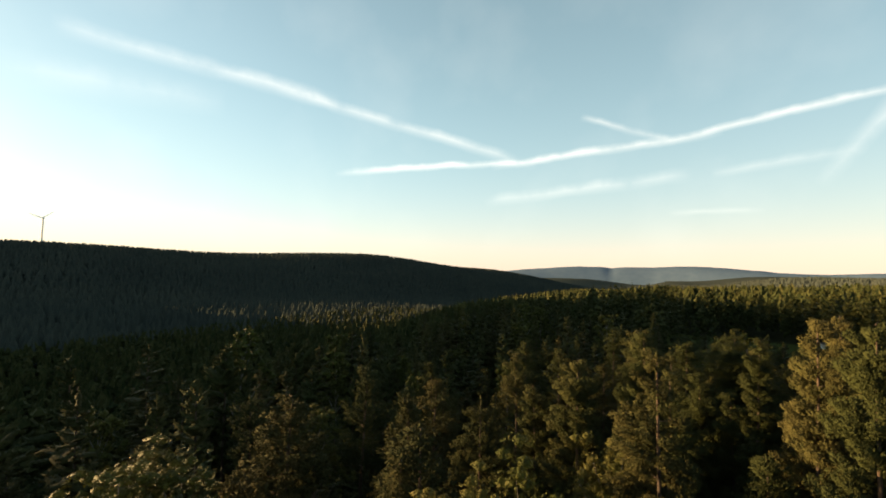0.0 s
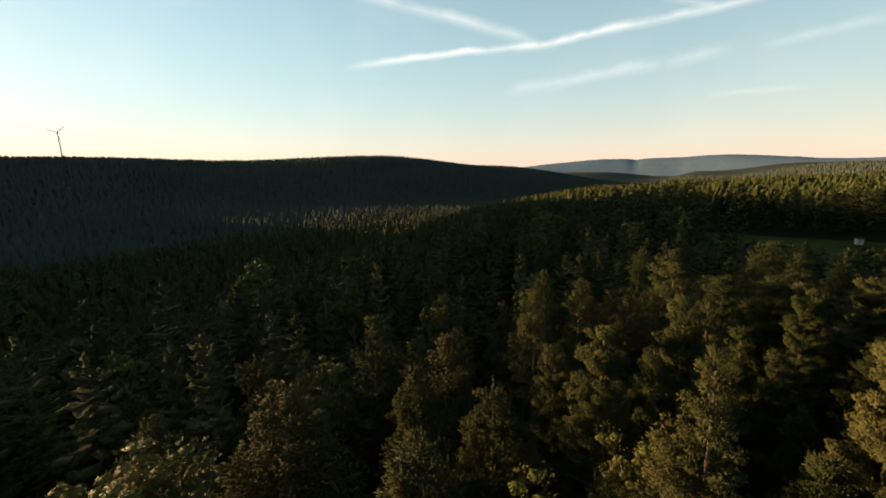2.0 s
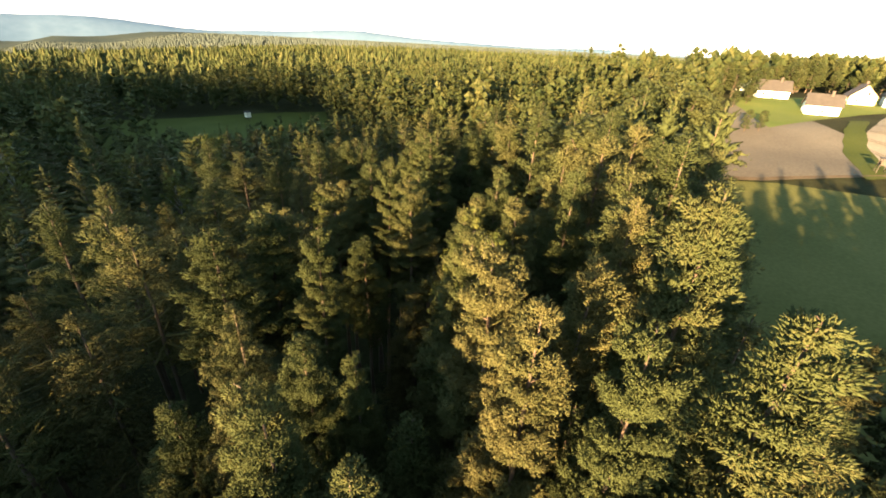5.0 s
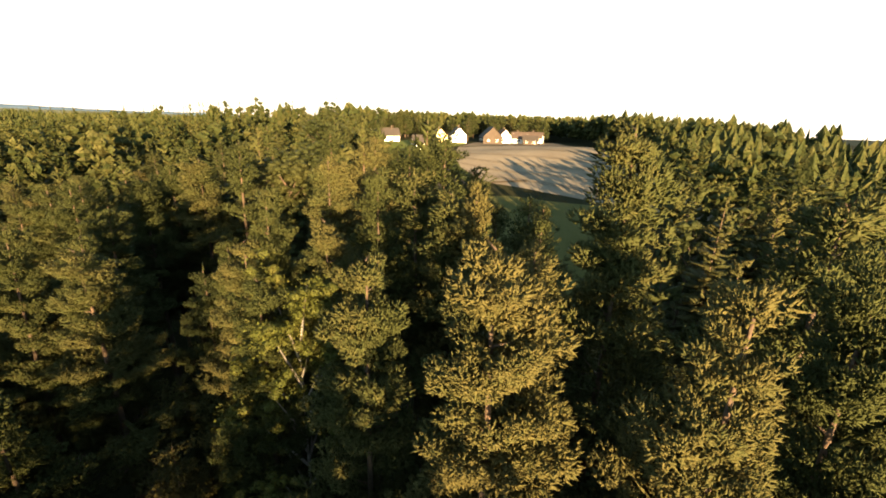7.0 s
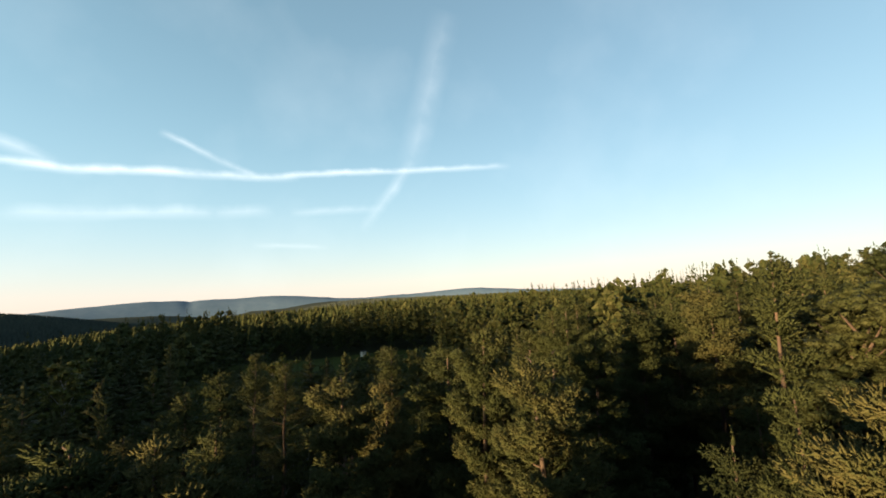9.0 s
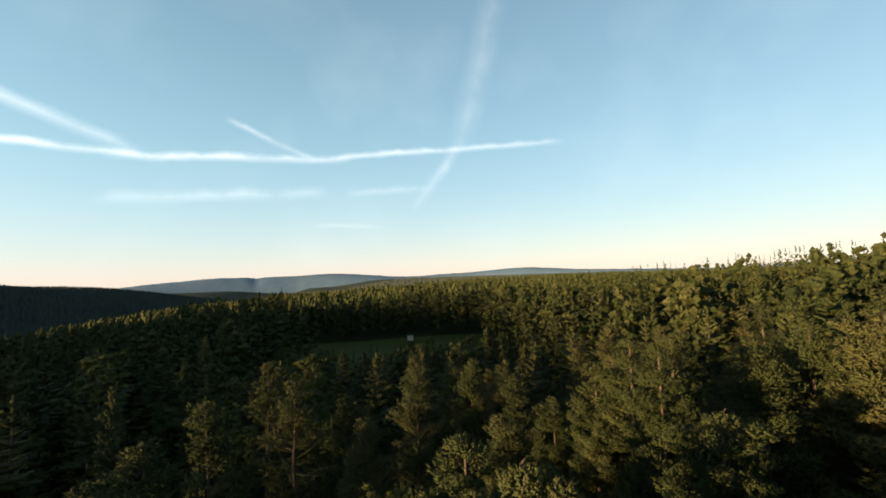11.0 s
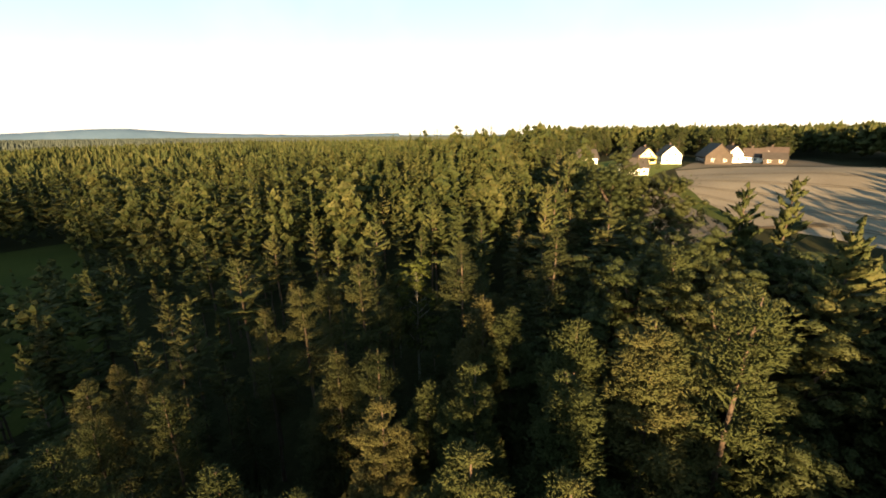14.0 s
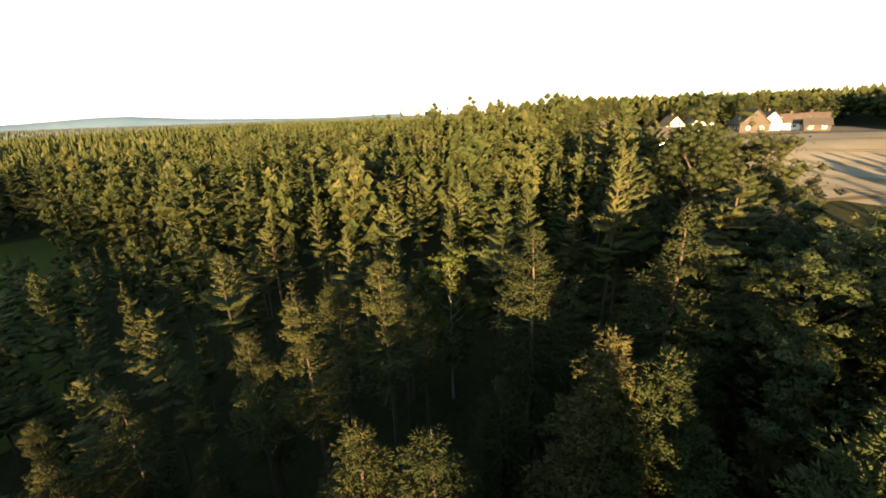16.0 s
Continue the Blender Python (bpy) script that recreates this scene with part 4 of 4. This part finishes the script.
house("farmhouse", 209, 12, -70, 7, 9.5, 3.2, 6.4, WHITE_WALL, ROOF_GREY, "long white farmhouse with a weathered brown roof")
house("farmhouse", 231, 33, -62, 7.5, 10.5, 3.2, 6.6, WHITE_WALL, ROOF_GREY, "low white farmhouse with a wide brown roof")
house("house", 245, 7.5, 20, 8, 9, 3.2, 7.2, YELLOW_WALL, ROOF_RED, "yellow rendered house with a steep gable")
house("house", 248, -3, 12, 8.2, 10, 4.0, 8.0, WHITE_WALL, ROOF_GREY, "white gabled house on the edge of the pasture")
house("barn", 252, -21.5, 8, 10.5, 14, 3.4, 8.6, WOOD_WALL, ROOF_RED, "large barn of dark boards with a red tiled roof", "barn", 1, False)
house("house", 258, -29, 15, 6.5, 8, 4.0, 7.4, WHITE_WALL, ROOF_RED, "small white house beside the barn")
house("house", 261, -39, 80, 7, 9, 3.0, 6.2, WHITE_WALL, ROOF_RED, "low white house with a red-brown roof")
house("shed", 253, -44, 85, 6, 8, 2.6, 4.8, WOOD_WALL, ROOF_GREY, "brown boarded shed at the edge of the field", "shed", 1, False)
house("house", 276, -50, 70, 7, 9, 3.2, 6.4, WHITE_WALL, ROOF_RED, "white house half hidden by garden trees")
house("house", 262, 52, 30, 8, 10, 3.4, 7.6, WHITE_WALL, ROOF_RED, "white gabled house behind a green slope")
house("house", 300, 48, 25, 8, 11, 4.6, 8.6, WHITE_WALL, ROOF_GREY, "white house among tall garden trees")


def garden_tree(x, y, h, i):
    trunk, crown = tree_model("broadleaf_tree", i % 3, 0)
    ob = new("broadleaf_tree")
    s = h / 20
    ob.matrix_world = Matrix.LocRotScale((x, y, float(ground(x, y))), Euler((0, 0, i * 1.7)), (s * 1.25, s * 1.25, s))
    tagged(ob, "rounded green broadleaf tree among the houses", "broadleaf tree", "garden trees of the hamlet")
    part("trunk", trunk, ob)
    part("crown", crown, ob)


g = np.random.default_rng(77)
count = 0
while count < 95:
    x, y = g.uniform(150, 325), g.uniform(-62, 62)
    if inside(x, y, [(160, 12), (215, 12), (250, -8), (262, -55), (210, -60), (150, -40), (130, 0)]):
        continue
    if y < 6 and x < 258 or (150 < x < 186 and 10 < y < 46 and g.random() < 0.6) or (244 < x < 286 and -52 < y < 24 and g.random() < 0.45) or (y < 34 and 186 < x < 250):
        continue
    garden_tree(x, y, g.uniform(5, 13) if x < 262 else g.uniform(9, 17), count)
    count += 1


# ---------------------------------------------------------------- small things in the open
def hide_hut(x, y, turn):
    """A boarded hunting hut on short posts."""
    ob = new("hunting_hut")
    ob.matrix_world = pose(x, y, float(ground(x, y)), 0, 0, turn)
    tagged(ob, "pale boarded hunting hut on short posts in the meadow", "hut")
    for sx in (-0.8, 0.8):
        for sy in (-0.7, 0.7):
            part("post", mesh_from("post", *boxed(sx - .06, sx + .06, sy - .06, sy + .06, -0.3, 0.8), WOOD_WALL), ob)
    part("floor_panel", mesh_from("floor_panel", *boxed(-.95, .95, -.85, .85, .8, .9), WOOD_WALL), ob)
    w = []
    for k in range(8):
        z0 = 0.9 + k * 0.25
        lo, hi = z0 + 0.01, z0 + 0.24
        if k in (4, 5):
            w += [boxed(-.92, -.55, -.82, -.76, lo, hi), boxed(.55, .92, -.82, -.76, lo, hi)]
        else:
            w.append(boxed(-.92, .92, -.82, -.76, lo, hi))
        w += [boxed(-.92, .92, .76, .82, lo, hi), boxed(-.92, -.86, -.76, .76, lo, hi), boxed(.86, .92, -.76, .76, lo, hi)]
    part("boarding", mesh_from("boarding", *joined(*w), PALE_BOARD), ob, "pale horizontal boards")
    v, f = boxed(-1.15, 1.15, -1.1, 1.05, 0, 0.09)
    v = [(a, b, c + 3.0 + 0.14 * b) for a, b, c in v]
    part("roof", mesh_from("roof", v, f, ROOF_GREY), ob, "sloping dark roof")


hide_hut(59.5, 166.5, 12)


def ladder_stand(x, y, turn):
    """An open raised seat on four posts."""
    ob = new("raised_hide")
    ob.matrix_world = pose(x, y, float(ground(x, y)), 0, 0, turn)
    tagged(ob, "small dark wooden raised hide in the field", "raised hide")
    for sx in (-0.7, 0.7):
        for sy in (-0.7, 0.7):
            v, f = boxed(-.06, .06, -.06, .06, -0.3, 3.4)
            part("post", mesh_from("post", [(a + sx * (1.25 - 0.25 * c / 3.4), b + sy * (1.25 - 0.25 * c / 3.4), c) for a, b, c in v], f, WOOD_WALL), ob)
    part("platform", mesh_from("platform", *boxed(-.9, .9, -.9, .9, 1.9, 2.0), WOOD_WALL), ob)
    part("railing", mesh_from("railing", *joined(boxed(-.8, .8, -.8, -.74, 2.0, 2.8), boxed(-.8, -.74, -.74, .8, 2.0, 2.8), boxed(.74, .8, -.74, .8, 2.0, 2.8)), WOOD_WALL), ob)
    part("roof", mesh_from("roof", *boxed(-1.05, 1.05, -1.05, 1.05, 3.4, 3.5), ROOF_GREY), ob)
    for k in range(6):
        part("rung", mesh_from("rung", *boxed(-.3, .3, -1.0, -.94, .3 + .28 * k, .35 + .28 * k), WOOD_WALL), ob)


ladder_stand(146, -13, 20)


def wind_turbine(x, y, hub, spin):
    ob = new("wind_turbine")
    z = float(ground(x, y))
    ob.matrix_world = pose(x, y, z, 0, 0, 62)
    tagged(ob, "pale steel wind turbine on the wooded ridge", "wind turbine", "turbines on the ridge")
    h = hub - z
    part("tower", mesh_from("tower", *tube([(0, 0, -1, 2.4), (0, 0, h * 0.5, 1.9), (0, 0, h - 1, 1.3)], 14), STEEL), ob)
    part("nacelle", mesh_from("nacelle", *boxed(-2, 2, -3, 6, h - 1.6, h + 1.8), STEEL), ob)
    rotor = part("rotor_hub", mesh_from("rotor_hub", *tube([(0, 0, -1.4, 0.3), (0, 0, -0.6, 1.5), (0, 0, 1.0, 1.6)], 10), STEEL), ob)
    rotor.matrix_local = pose(0, -3.2, h, -90, 0, 0)
    for k in range(3):
        v, f = [], []
        for i in range(9):
            t = i / 8
            c = 2.0 * (1 - t) ** 0.7 * (0.6 + 0.4 * min(1, t * 6)) + 0.25
            r = 1.2 + 27 * t
            v += [(-c * 0.35, r, 0.12), (c * 0.65, r, 0.05), (-c * 0.35, r, -0.12), ]
        for i in range(8):
            for q in range(3):
                f.append((i * 3 + q, i * 3 + (q + 1) % 3, i * 3 + 3 + (q + 1) % 3, i * 3 + 3 + q))
        blade = part("blade", mesh_from("blade", v, f, STEEL), rotor)
        blade.matrix_local = pose(0, 0, 0, 0, 0, spin + 120 * k)


wind_turbine(-1450, 169, 150, 15)
wind_turbine(-1450, 334, 141, -10)
